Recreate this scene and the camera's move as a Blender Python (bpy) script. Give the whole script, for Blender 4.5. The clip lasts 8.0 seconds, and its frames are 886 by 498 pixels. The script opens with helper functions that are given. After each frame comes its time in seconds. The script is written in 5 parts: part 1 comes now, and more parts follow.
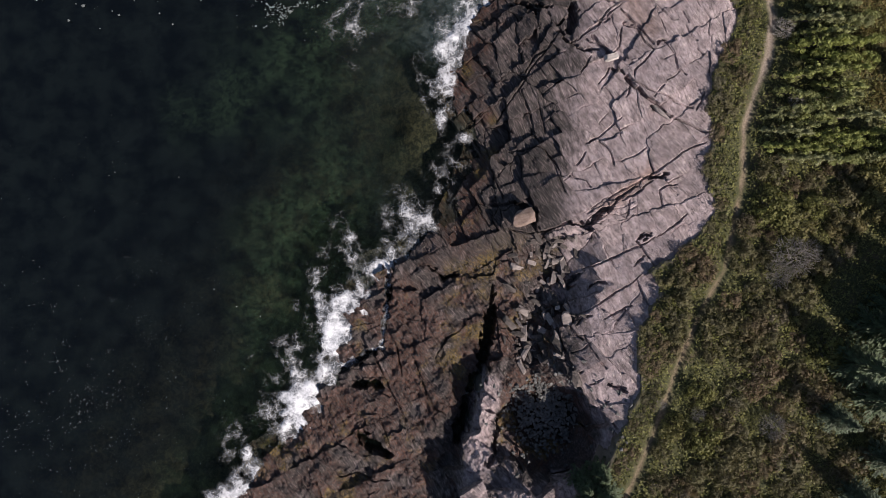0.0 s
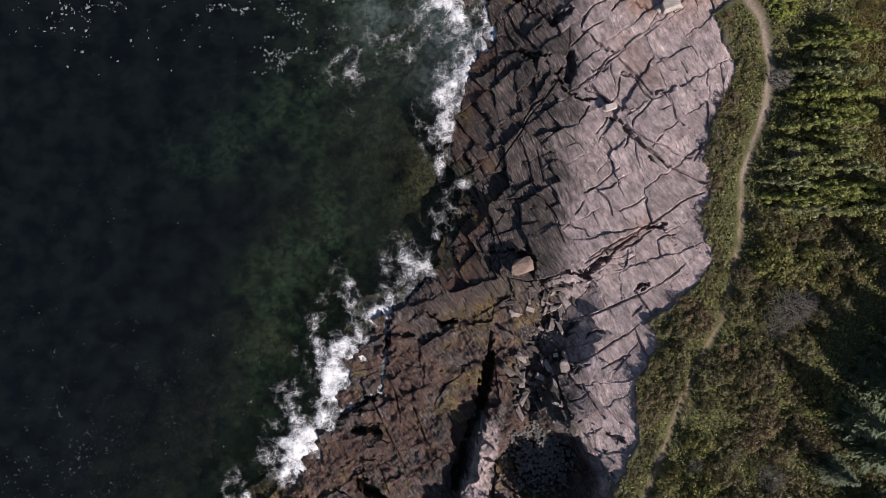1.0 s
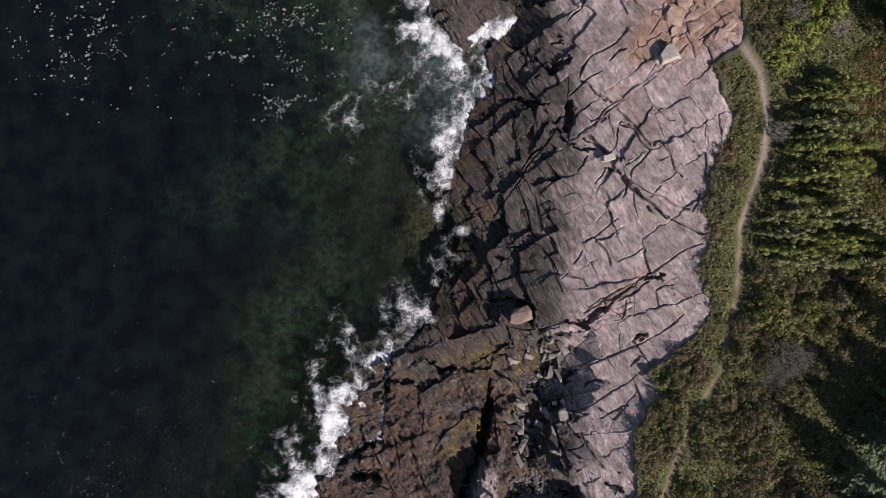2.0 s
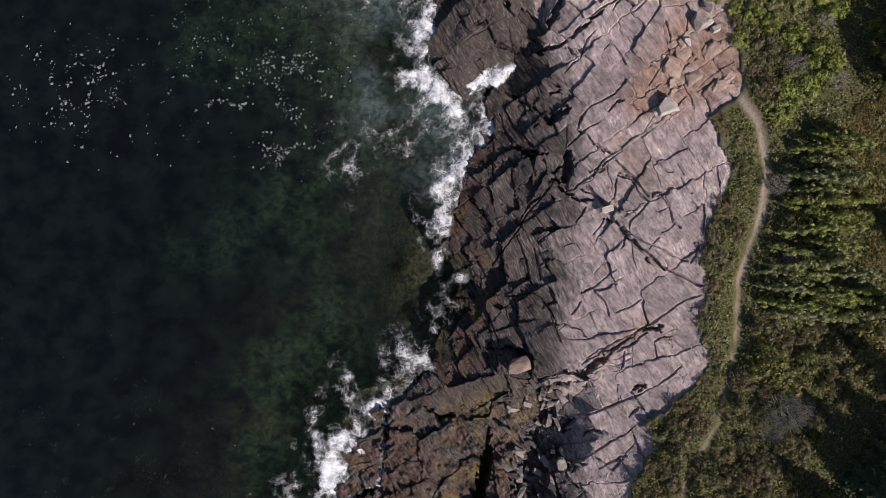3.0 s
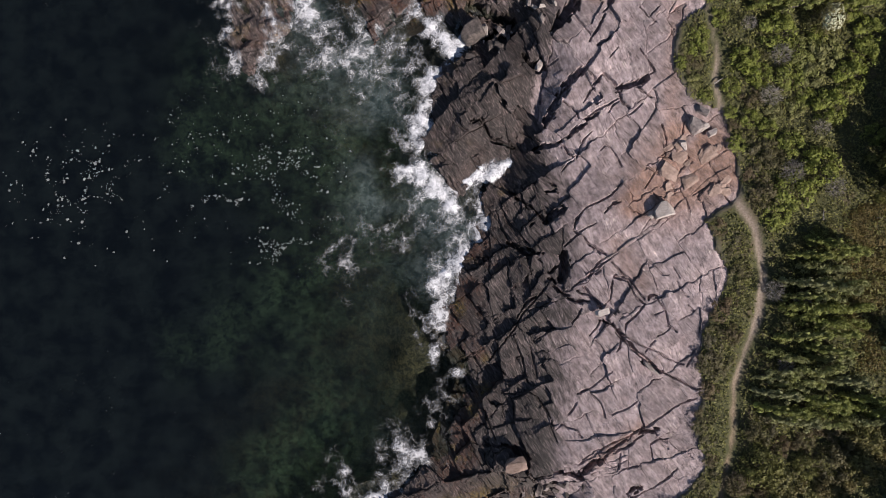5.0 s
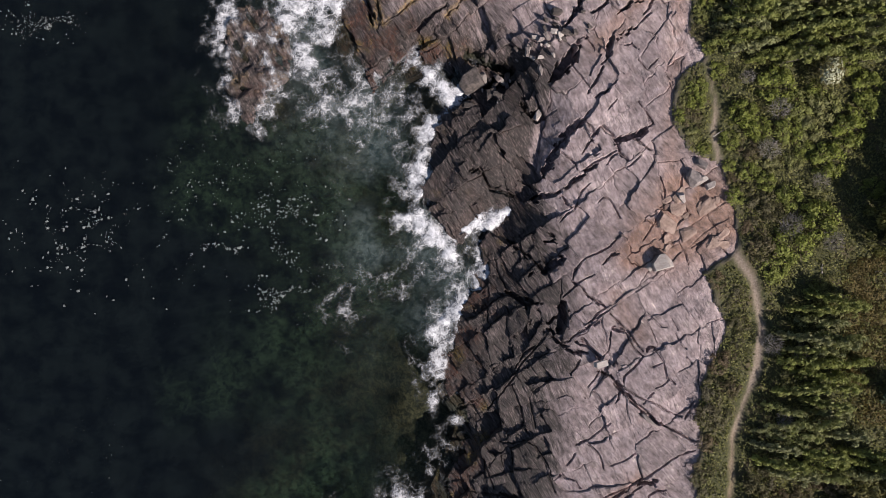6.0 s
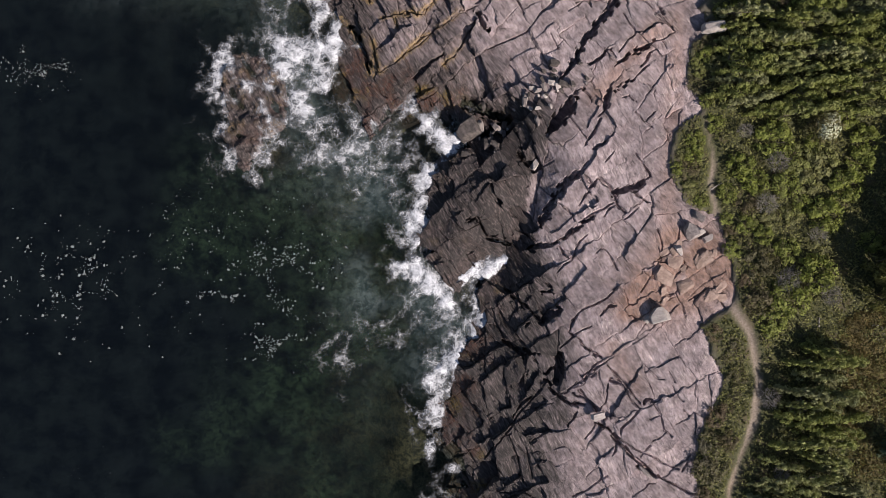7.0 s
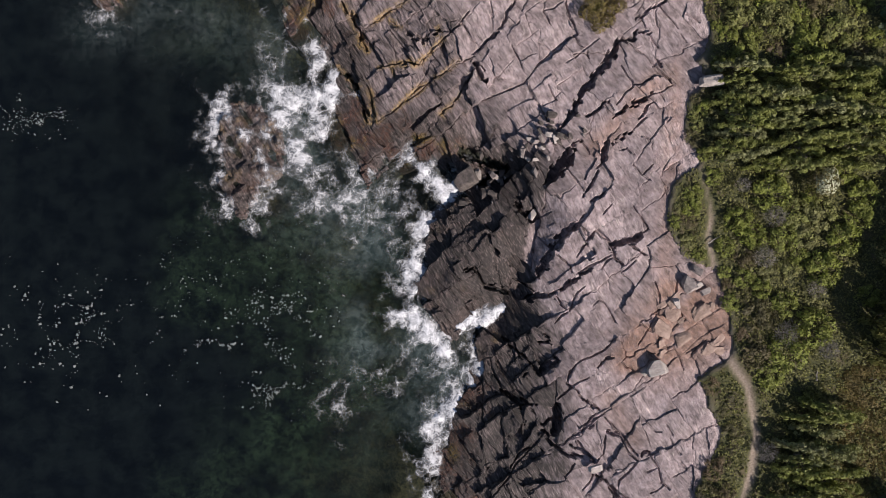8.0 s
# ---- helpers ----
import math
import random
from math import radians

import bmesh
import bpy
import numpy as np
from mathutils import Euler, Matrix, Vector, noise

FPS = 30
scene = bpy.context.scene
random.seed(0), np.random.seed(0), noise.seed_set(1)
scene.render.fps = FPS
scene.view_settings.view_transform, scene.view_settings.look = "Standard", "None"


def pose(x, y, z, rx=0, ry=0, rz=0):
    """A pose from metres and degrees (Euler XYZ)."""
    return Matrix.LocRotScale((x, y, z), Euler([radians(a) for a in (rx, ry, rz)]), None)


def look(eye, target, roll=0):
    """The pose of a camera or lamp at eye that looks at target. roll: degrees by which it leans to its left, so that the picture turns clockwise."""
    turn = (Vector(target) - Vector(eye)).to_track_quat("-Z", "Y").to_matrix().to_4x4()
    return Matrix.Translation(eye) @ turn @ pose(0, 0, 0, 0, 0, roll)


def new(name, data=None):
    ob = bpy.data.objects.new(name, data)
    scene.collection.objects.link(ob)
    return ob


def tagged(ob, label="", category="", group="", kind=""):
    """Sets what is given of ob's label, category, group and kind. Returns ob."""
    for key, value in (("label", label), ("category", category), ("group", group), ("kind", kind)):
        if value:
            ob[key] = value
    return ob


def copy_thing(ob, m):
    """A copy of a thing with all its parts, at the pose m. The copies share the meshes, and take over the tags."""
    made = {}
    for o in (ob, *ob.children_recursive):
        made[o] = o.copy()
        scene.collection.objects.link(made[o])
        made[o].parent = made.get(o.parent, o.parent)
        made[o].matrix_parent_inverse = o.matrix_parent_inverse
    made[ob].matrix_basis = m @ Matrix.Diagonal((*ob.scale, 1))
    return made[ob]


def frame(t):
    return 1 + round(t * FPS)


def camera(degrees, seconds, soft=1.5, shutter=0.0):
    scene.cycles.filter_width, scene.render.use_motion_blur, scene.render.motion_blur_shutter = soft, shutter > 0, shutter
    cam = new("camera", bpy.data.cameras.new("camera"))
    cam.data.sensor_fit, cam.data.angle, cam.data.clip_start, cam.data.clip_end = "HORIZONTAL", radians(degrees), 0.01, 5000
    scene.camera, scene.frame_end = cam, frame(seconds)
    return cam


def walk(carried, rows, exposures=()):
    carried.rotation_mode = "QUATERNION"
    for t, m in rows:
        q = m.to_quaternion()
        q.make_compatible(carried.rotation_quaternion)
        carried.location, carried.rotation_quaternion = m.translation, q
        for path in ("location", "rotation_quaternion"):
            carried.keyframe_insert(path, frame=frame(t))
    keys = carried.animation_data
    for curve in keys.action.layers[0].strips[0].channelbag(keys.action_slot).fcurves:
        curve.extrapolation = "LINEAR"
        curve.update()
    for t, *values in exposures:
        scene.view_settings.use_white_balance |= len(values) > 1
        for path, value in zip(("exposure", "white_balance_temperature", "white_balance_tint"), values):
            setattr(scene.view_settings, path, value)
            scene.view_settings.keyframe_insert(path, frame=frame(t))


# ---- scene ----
cam = camera(70.0, 8.0, soft=0.8)
METRES, EYE, TILT, LEAN, TURN = 28.0, 44.8, -90.0, 0.0, 0.0
ROWS = [
    (0.0, 0.0, 0.0, 0.0, 0.0, 0.0, 0.0),
    (0.5, 0.0021, -0.0018, 0.0593, 0.02, -0.06, 0.01),
    (1.0, 0.0037, -0.0027, 0.1193, -0.0, -0.12, 0.01),
    (1.5, 0.0064, -0.0046, 0.1816, 0.04, -0.25, 0.07),
    (3.0, 0.016, -0.009, 0.3653, 0.23, -0.4, 0.07),
    (3.5, 0.018, -0.0087, 0.4285, 0.2, -0.52, 0.1),
    (4.0, 0.0207, -0.0086, 0.4923, 0.21, -0.65, 0.14),
    (4.5, 0.0233, -0.008, 0.5558, 0.22, -0.76, 0.18),
    (6.0, 0.0339, -0.0075, 0.7456, 0.4, -1.02, 0.24),
    (6.5, 0.0354, -0.0038, 0.808, 0.28, -1.08, 0.21),
    (7.0, 0.0376, -0.0008, 0.871, 0.24, -1.16, 0.21),
    (7.5, 0.0413, 0.0013, 0.9345, 0.27, -1.25, 0.22),
    (8.0, 0.0448, 0.004, 0.9985, 0.26, -1.36, 0.23),
]
walk(cam, [(t, pose(0, 0, EYE, TILT, LEAN, TURN) @ pose(METRES * x, METRES * y, METRES * z, 90 + pitch, roll, yaw)) for t, x, y, z, yaw, pitch, roll in ROWS],
     exposures=[(0.0, 0.5), (8.0, 0.5)])

# World: x across the shot, y along the flight, sea level at z = 0.

# ---- light ----
SUN_AZ, SUN_EL = -42.0, 36.0      # degrees: from +x towards +y, and above the horizon
world = bpy.data.worlds.new("sky")
scene.world = world
world.use_nodes = True
wn = world.node_tree
sky = wn.nodes.new("ShaderNodeTexSky")
sky.sky_type = "NISHITA"
sky.sun_disc = False
sky.sun_elevation = radians(SUN_EL)
sky.sun_rotation = radians(90.0 - SUN_AZ)
wn.links.new(sky.outputs[0], wn.nodes["Background"].inputs[0])
wn.nodes["Background"].inputs[1].default_value = 0.06
sun_data = bpy.data.lights.new("sun", "SUN")
sun_data.energy, sun_data.angle, sun_data.color = 5.0, radians(0.6), (1.0, 0.93, 0.84)
sun = new("sun", sun_data)
ca, sa, ce, se_ = (math.cos(radians(SUN_AZ)), math.sin(radians(SUN_AZ)), math.cos(radians(SUN_EL)), math.sin(radians(SUN_EL)))
sun.matrix_world = look((60 * ca * ce, 60 * sa * ce + 14, 60 * se_), (0, 14, 0))

# ---- plan ----
COAST = [(-28, -36), (-17.4, -22.4), (-14.3, -17.6), (-12.7, -14.6), (-10.6, -13.0), (-9.0, -10.4), (-7.4, -8.0), (-7.0, -4.8), (-5.4, -1.6),
         (-1.8, 0.0), (0.6, 1.6), (2.0, 4.4), (2.6, 7.6), (1.0, 11.2), (1.8, 14.4), (1.9, 15.7), (3.7, 18.5), (3.9, 20.3), (5.3, 23.3),
         (3.9, 23.3), (1.1, 20.7), (-0.3, 22.9), (-0.7, 25.8), (0.1, 29.1), (2.1, 31.3), (1.7, 32.9), (-0.7, 34.3), (-2.7, 33.1),
         (-4.7, 31.3), (-5.8, 35.3), (-6.2, 39.7), (-8.6, 42.0), (-9.3, 44.4), (-10.9, 47.5), (-12.0, 54.2), (-20, 75)]
VERGE = [(-6, -40), (5.7, -20.5), (7.9, -16.8), (10.1, -15.0), (11.6, -11.7), (12.7, -8.8), (12.5, -5.8), (14.0, -2.9), (13.4, -1.4), (16.3, 0.8),
         (17.5, 2.6), (16.7, 5.5), (17.6, 7.4), (17.1, 9.6), (17.8, 12.5), (19.0, 15.1), (17.6, 18.5), (19.6, 20.3), (19.6, 22.5),
         (18.6, 25.4), (16.4, 26.5), (15.3, 28.4), (15.7, 31.0), (17.3, 32.4), (16.4, 34.6), (16.7, 36.8), (18.5, 37.5), (17.3, 38.9),
         (18.2, 40.7), (17.6, 42.9), (17.2, 47.1), (14, 75)]
FOOTPATH = [(6.0, -29), (10.0, -20.3), (11.8, -16.0), (13.6, -11.9), (15.1, -7.6), (16.8, -3.6), (18.1, -1.4), (18.8, 1.5), (19.35, 4.8), (19.4, 7.7),
            (20.0, 9.8), (21.0, 12.4), (21.3, 14.8), (20.7, 18.0), (19.5, 19.9), (18.9, 23.1), (18.6, 25.4), (18.1, 27.7), (18.3, 29.1),
            (17.7, 32.0), (17.0, 33.1)]
SIDE_PATH = [(15.2, -7.5), (17.1, -8.1), (20.0, -8.1), (22.2, -9.7), (23.3, -11.5), (23.3, -15.9), (23.3, -22.0)]
# open joints seen across the shore, south to north: half width, line
FISSURES = [(0.11, [(-8.85, -16.16), (-8.44, -17.39)]),
             (0.07, [(-7.26, -15.82), (-6.07, -15.64), (-4.87, -16.07), (-3.69, -16.05)]),
             (0.38, [(-5.84, -12.98), (-5.28, -13.56), (-3.69, -14.3)]),
             (0.21, [(3.75, -11.68), (3.42, -13.56), (2.93, -14.41)]),
             (0.07, [(-4.5, -11.79), (-3.7, -13.52)]),
             (0.11, [(10, -10.97), (10.4, -10.52), (10.96, -9.96)]),
             (0.06, [(-1.93, -7.84), (-0.75, -10.95), (0.23, -11.51)]),
             (0.06, [(-4.91, -7.29), (-3.71, -9.83), (-2.52, -11.95)]),
             (0.26, [(-6.19, -9.68), (-5.3, -9.46), (-4.31, -9.56)]),
             (0.17, [(11.02, -8.9), (11.5, -9.03), (11.98, -9.15)]),
             (0.09, [(9.64, -9), (10.18, -8.79), (10.53, -8.51)]),
             (0.16, [(3.5, -2.4), (3.3, -4.6)]), (0.4, [(3.35, -4.0), (3.0, -6.9), (2.5, -9.6)]), (0.5, [(2.5, -8.4), (2.05, -9.9), (1.5, -11.8), (0.9, -13.4)])]
FISSURES += [(0.09, [(-3.32, -6.48), (-3.08, -7.85), (-2.84, -8.83)]),
             (0.06, [(9.37, -5.68), (9.85, -6.76), (10.7, -7.82)]),
             (0.06, [(8.51, -6.9), (9.36, -6.62), (9.69, -6.21)]),
             (0.06, [(-0.55, -7.63), (0.24, -6.25), (1.22, -5.66)]),
             (0.09, [(8.38, -5.01), (8.87, -5.72), (9.37, -6.05)]),
             (0.13, [(8.9, -4.97), (9.41, -4.55), (9.75, -4.46)]),
             (0.037, [(11.93, -3.87), (12.51, -4.92)]),
             (0.07, [(10.58, -4.55), (11.09, -4.34), (11.76, -3.98), (12.42, -3.66)]),
             (0.037, [(12.79, -2.37), (13.24, -3.45), (13.52, -3.79)]),
             (0.07, [(8.66, -4.91), (10.02, -3.77), (11.09, -3.06), (12.23, -2.35), (12.89, -1.69)]),
             (0.15, [(9.79, -2.7), (10.32, -2.18), (10.84, -2.31)]),
             (0.21, [(8.55, -2.62), (9.01, -2.1), (9.45, -1.7)])]
FISSURES += [(0.19, [(-0.95, -1.15), (0.24, -1.94), (1.11, -1.74)]),
             (0.11, [(12.46, -1.08), (12.87, -0.7), (13.21, -0.41)]),
             (0.06, [(9.45, -1.39), (10.64, -0.84), (11.68, -0.38), (12.91, 0.26), (13.88, 0.78)]),
             (0.07, [(12.67, 0.59), (13.22, -0.37), (13.46, -0.62)]),
             (0.19, [(12.84, 0.59), (13.28, 0.93), (13.71, 0.78)]),
             (0.06, [(4.46, 1.39), (5.78, 1.07), (6.88, 1.25), (7.76, 1.54), (8.52, 1.91)]),
             (0.07, [(13.88, 0.78), (14.57, 1.21), (15.44, 1.87), (15.79, 2.23)]),
             (0.24, [(8.54, 1.69), (9.2, 1.53), (9.76, 1.38)]),
             (0.28, [(9.72, 1.71), (10.23, 2.26), (10.89, 2.74)]),
             (0.037, [(11.13, 2.63), (11.85, 2.07)]),
             (0.07, [(12.21, 3.17), (12.09, 2.43), (11.87, 1.81)])]
FISSURES += [(0.22, [(4.78, 3.2), (5.58, 3.02), (5.93, 2.51), (6.22, 1.82)]),
             (0.13, [(3.43, 3.08), (4.11, 3.06), (4.66, 3.04)]),
             (0.06, [(14.12, 3.9), (14.19, 3.35), (14.26, 2.79)]),
             (0.13, [(10.89, 2.74), (11.5, 3.29), (12.05, 3.66), (12.58, 4.09)]),
             (0.037, [(14.72, 4.07), (15.26, 3.52)]),
             (0.09, [(11.68, 3.18), (12.58, 3.54), (13.12, 4.09), (13.65, 4.45)]),
             (0.07, [(14.12, 3.9), (14.54, 4.15), (15.25, 4.25)]),
             (0.07, [(3.37, 5.53), (3.75, 4.33), (4.11, 3.46)]),
             (0.07, [(8.04, 4.55), (8.56, 4.99), (8.84, 4.65), (9.39, 4.6), (9.74, 4.14)]),
             (0.24, [(13.47, 4.53), (14.01, 4.82), (14.54, 4.88)]),
             (0.06, [(10.9, 3.3), (11.52, 3.74), (12.76, 4.39), (13.83, 5), (15.07, 5.9), (15.79, 6.45)])]
FISSURES += [(0.037, [(7.26, 6.12), (7.59, 5.14), (8.1, 3.79)]),
             (0.09, [(6.36, 6.93), (6.9, 6.6), (7.43, 5.92), (8.04, 4.51)]),
             (0.06, [(8.92, 5.59), (9.21, 6.03), (9.39, 6.4)]),
             (0.037, [(11.69, 5.77), (12.75, 6.23), (13.29, 6.59)]),
             (0.06, [(10.28, 7.12), (10.99, 6.42), (11.27, 5.52)]),
             (0.09, [(15.79, 6.45), (16.51, 6.73), (17.04, 6.98)]),
             (0.06, [(4.53, 6.67), (5.45, 6.68), (6.29, 6.94)]),
             (0.17, [(9.57, 6.95), (9.86, 7.28), (10.18, 7.38)]),
             (0.037, [(10.18, 7.31), (10.82, 7.85), (11.64, 8.56)]),
             (0.09, [(14.9, 8.59), (15.8, 8.21), (16.44, 7.84), (17.01, 7.46), (17.57, 7.73)]),
             (0.09, [(6, 9.26), (6.11, 7.92), (6.55, 7.31)]),
             (0.06, [(6.46, 9.97), (6.8, 8.44), (6.95, 7.86)])]
FISSURES += [(0.06, [(16.96, 10.09), (16.67, 9.47), (16.39, 9)]),
             (0.06, [(12.52, 10.93), (13.47, 10.42), (14.37, 10.03), (15.25, 9.46), (16.14, 9.11)]),
             (0.06, [(5.31, 10.81), (5.61, 10.04), (5.92, 9.27)]),
             (0.037, [(10.64, 10.64), (11.18, 9.95)]),
             (0.07, [(12.3, 10.83), (12.13, 10.21), (11.99, 9.96)]),
             (0.06, [(13.76, 9.97), (14.12, 10.41), (14.37, 10.62)]),
             (0.17, [(10.93, 12.01), (11.53, 11.72), (12.3, 10.83), (13.58, 9.53), (14.91, 8.52)]),
             (0.037, [(6.88, 10.57), (7.59, 11.11), (8.13, 11.4)]),
             (0.07, [(14.55, 10.95), (14.98, 11.2), (15.27, 11.53)]),
             (0.07, [(10.29, 10.96), (10.82, 11.57), (11, 11.97)]),
             (0.07, [(3.69, 8.84), (4.36, 9.77), (5.16, 10.94), (6.15, 12.46), (6.71, 13.11), (7.44, 14.01), (7.81, 14.56)])]
FISSURES += [(0.07, [(12.45, 10.82), (12.52, 11.71), (13.42, 12.57), (13.74, 13.04)]),
             (0.07, [(9.76, 12.74), (9.46, 12.15), (9.13, 11.72)]),
             (0.07, [(14.57, 13.5), (15.03, 12.64), (15.23, 11.71), (15.73, 11.26)]),
             (0.06, [(14.38, 12.36), (14.92, 12.64)]),
             (0.037, [(6.34, 12.44), (6.99, 12.69), (7.5, 12.88)]),
             (0.037, [(16.52, 13.04), (16.87, 12.59)]),
             (0.11, [(5.58, 11.98), (6.23, 13.03), (6.97, 13.56), (7.52, 14.22)]),
             (0.13, [(9.51, 13.79), (10.23, 13.64), (10.77, 13.19), (11.12, 12.76)]),
             (0.13, [(9.88, 14.19), (10.3, 13.51), (11.15, 12.79)]),
             (0.17, [(13.96, 13.37), (14.29, 13.66), (14.57, 13.58)]),
             (0.037, [(11.19, 12.86), (11.65, 13.4), (11.75, 14.54)]),
             (0.15, [(7.74, 14.64), (8.23, 14.09), (8.58, 13.66), (9.58, 13.21), (10.12, 13.1)])]
FISSURES += [(0.07, [(12.64, 14.79), (13.25, 13.47), (13.74, 13.04)]),
             (0.037, [(15.83, 14.55), (16.18, 13.91), (16.53, 13.53)]),
             (0.09, [(11.68, 14.09), (11.79, 14.64)]),
             (0.09, [(11.87, 14.83), (12.4, 14.74), (12.76, 14.5)]),
             (0.09, [(11.59, 16), (12.3, 15.14), (13, 14.44), (13.7, 13.37)]),
             (0.13, [(11.9, 14.91), (12.29, 14.77), (12.64, 14.79)]),
             (0.09, [(8.8, 13.8), (9.97, 14.65), (10.69, 15.26), (11.76, 16.16)]),
             (0.13, [(10.69, 14.99), (10.98, 15.24)]),
             (0.037, [(15.59, 15.48), (16.01, 14.8)]),
             (0.09, [(9.08, 14.02), (10.14, 14.92), (11.09, 15.94), (11.48, 16.19)]),
             (0.037, [(14.05, 15.89), (14.59, 15.33), (14.95, 14.95), (15.3, 14.94)]),
             (0.26, [(8.65, 16.47), (8.76, 15.56), (8.62, 14.53)])]
FISSURES += [(0.17, [(8.85, 16.48), (8.63, 15.75), (8.2, 15.6), (7.75, 15.04)]),
             (0.15, [(6.93, 16.13), (7.29, 15.68)]),
             (0.17, [(6.21, 16.83), (6.75, 16.31), (7.3, 16.48)]),
             (0.19, [(5.15, 17.17), (5.71, 16.64), (6.45, 16.14), (7.01, 16.26)]),
             (0.13, [(9.29, 18.01), (9.89, 17.56), (10.62, 16.72), (11.48, 16.15)]),
             (0.09, [(8.75, 16.86), (9.18, 17.32), (9.63, 17.77), (10.72, 18.42)]),
             (0.07, [(4.23, 19.38), (4.6, 18.06), (5.15, 17.17)]),
             (0.09, [(9.36, 18.09), (9.54, 18.66), (9.91, 19.24)]),
             (0.34, [(7.58, 18.58), (8.12, 18.93), (8.67, 19.34)]),
             (0.11, [(11.33, 19.11), (11.76, 19.69), (12.22, 19.81)]),
             (0.15, [(5.19, 20.64), (5.75, 20.2), (6.49, 19.57), (7.22, 18.86), (7.58, 18.43)])]
FISSURES += [(0.07, [(15.96, 20.7), (16.47, 19.61), (16.64, 19.07)]),
             (0.09, [(9.44, 18.77), (10.19, 19.44), (11.27, 20), (11.88, 20.43), (12.39, 20.96)]),
             (0.09, [(14.45, 20.13), (15.05, 20.03), (15.77, 20.33)]),
             (0.22, [(7.5, 20.62), (8.44, 20.52)]),
             (0.06, [(16.84, 20.16), (17.56, 20.53), (18.1, 21.09)]),
             (0.07, [(18.1, 22), (18.45, 21.09), (18.62, 20.36), (19.13, 19.65)]),
             (0.49, [(7.87, 21.17), (8.37, 20.74)]),
             (0.07, [(15.96, 20.7), (16.87, 21.62), (18.1, 22.55), (18.96, 23.11)]),
             (0.11, [(8.61, 21.97), (9.07, 22.37), (9.42, 22.58)]),
             (0.06, [(15.61, 22.53), (16.32, 22.91), (17.04, 22.17)]),
             (0.07, [(14.84, 24.75), (15.14, 24.02), (15.06, 22.9), (14.54, 21.78), (13.82, 20.67)])]
FISSURES += [(0.06, [(10.99, 23.21), (11.34, 23.59), (11.7, 23.41), (12.07, 22.67), (12.36, 22.11)]),
             (0.11, [(8.7, 23.7), (9.07, 23.14), (9.42, 22.85)]),
             (0.21, [(6.94, 23.48), (7.46, 23.64), (8.35, 23.69)]),
             (0.09, [(9.59, 22.78), (9.76, 23.55), (10.09, 24.14), (10.43, 24.52)]),
             (0.07, [(16.27, 24.94), (16.11, 24.02), (16.32, 23.09)]),
             (0.19, [(3.84, 24.37), (4.67, 24.19), (5.67, 23.91)]),
             (0.07, [(5.87, 24.91), (6.6, 24.55), (7.29, 24.02)]),
             (0.19, [(8.52, 23.89), (9.22, 24.37), (9.62, 24.88), (10.06, 25.27), (10.77, 25.54)]),
             (0.15, [(2.44, 25.39), (3.22, 25.59), (3.62, 24.98), (3.96, 24.36)]),
             (0.06, [(12.8, 25.48), (13.22, 25.78), (13.57, 26.15)]),
             (0.09, [(8.63, 26.57), (9.16, 26.13), (9.52, 25.83), (9.6, 25.38)])]
FISSURES += [(0.26, [(7.45, 25), (7.96, 25.99), (8.52, 26.95)]),
             (0.09, [(9.81, 25.31), (10.76, 25.84), (11.63, 26.29), (12.31, 26.78)]),
             (0.06, [(11.47, 25.66), (11.81, 26.22), (12.15, 26.41)]),
             (0.09, [(9.87, 26.32), (10.32, 27.07)]),
             (0.13, [(13.2, 27.25), (13.73, 26.96), (14.27, 26.48)]),
             (0.13, [(11.07, 28.18), (11.81, 27.55), (12.29, 26.55), (12.9, 25.82)]),
             (0.24, [(12.17, 27.07), (12.8, 27.36), (13.48, 27.55), (13.89, 27.98)]),
             (0.13, [(10.32, 27.07), (10.72, 27.7), (11, 28.18)]),
             (0.26, [(8.62, 26.95), (9.13, 27.97), (9.65, 28.37), (10, 28.52)]),
             (0.07, [(13.89, 27.98), (14.34, 28.24)]),
             (0.09, [(10, 28.63), (10.36, 28.15), (10.62, 27.77)]),
             (0.07, [(10, 28.7), (10.35, 29.18)])]
FISSURES += [(0.07, [(13.35, 29.7), (13.88, 28.97), (14.41, 28.23)]),
             (0.06, [(7.68, 29.06), (8.28, 29.41)]),
             (0.07, [(11.51, 29.24), (12, 29.82)]),
             (0.21, [(5.94, 30.03), (6.74, 29.26)]),
             (0.13, [(10.79, 30.09), (11.21, 30.27), (11.64, 30.56)]),
             (0.13, [(10.23, 30.29), (10.52, 30.84), (10.87, 31.45), (11.15, 32)]),
             (0.06, [(9.27, 32.26), (9.81, 31.48), (10.34, 30.73)]),
             (0.24, [(3.68, 31.28), (4.57, 32), (5.48, 31.6)]),
             (0.07, [(13.35, 32.36), (13.88, 31.77), (14.4, 31.4)]),
             (0.07, [(14.05, 31.77), (14.41, 32.24), (14.59, 32.35)]),
             (0.07, [(11.04, 32.18), (11.5, 32.58)]),
             (0.41, [(7.95, 31.37), (8.56, 31.99), (9.09, 32.75), (9.45, 33.44)]),
             (0.38, [(2.18, 33.83), (3.29, 33.26), (4.49, 32.88), (5.48, 32.39)])]
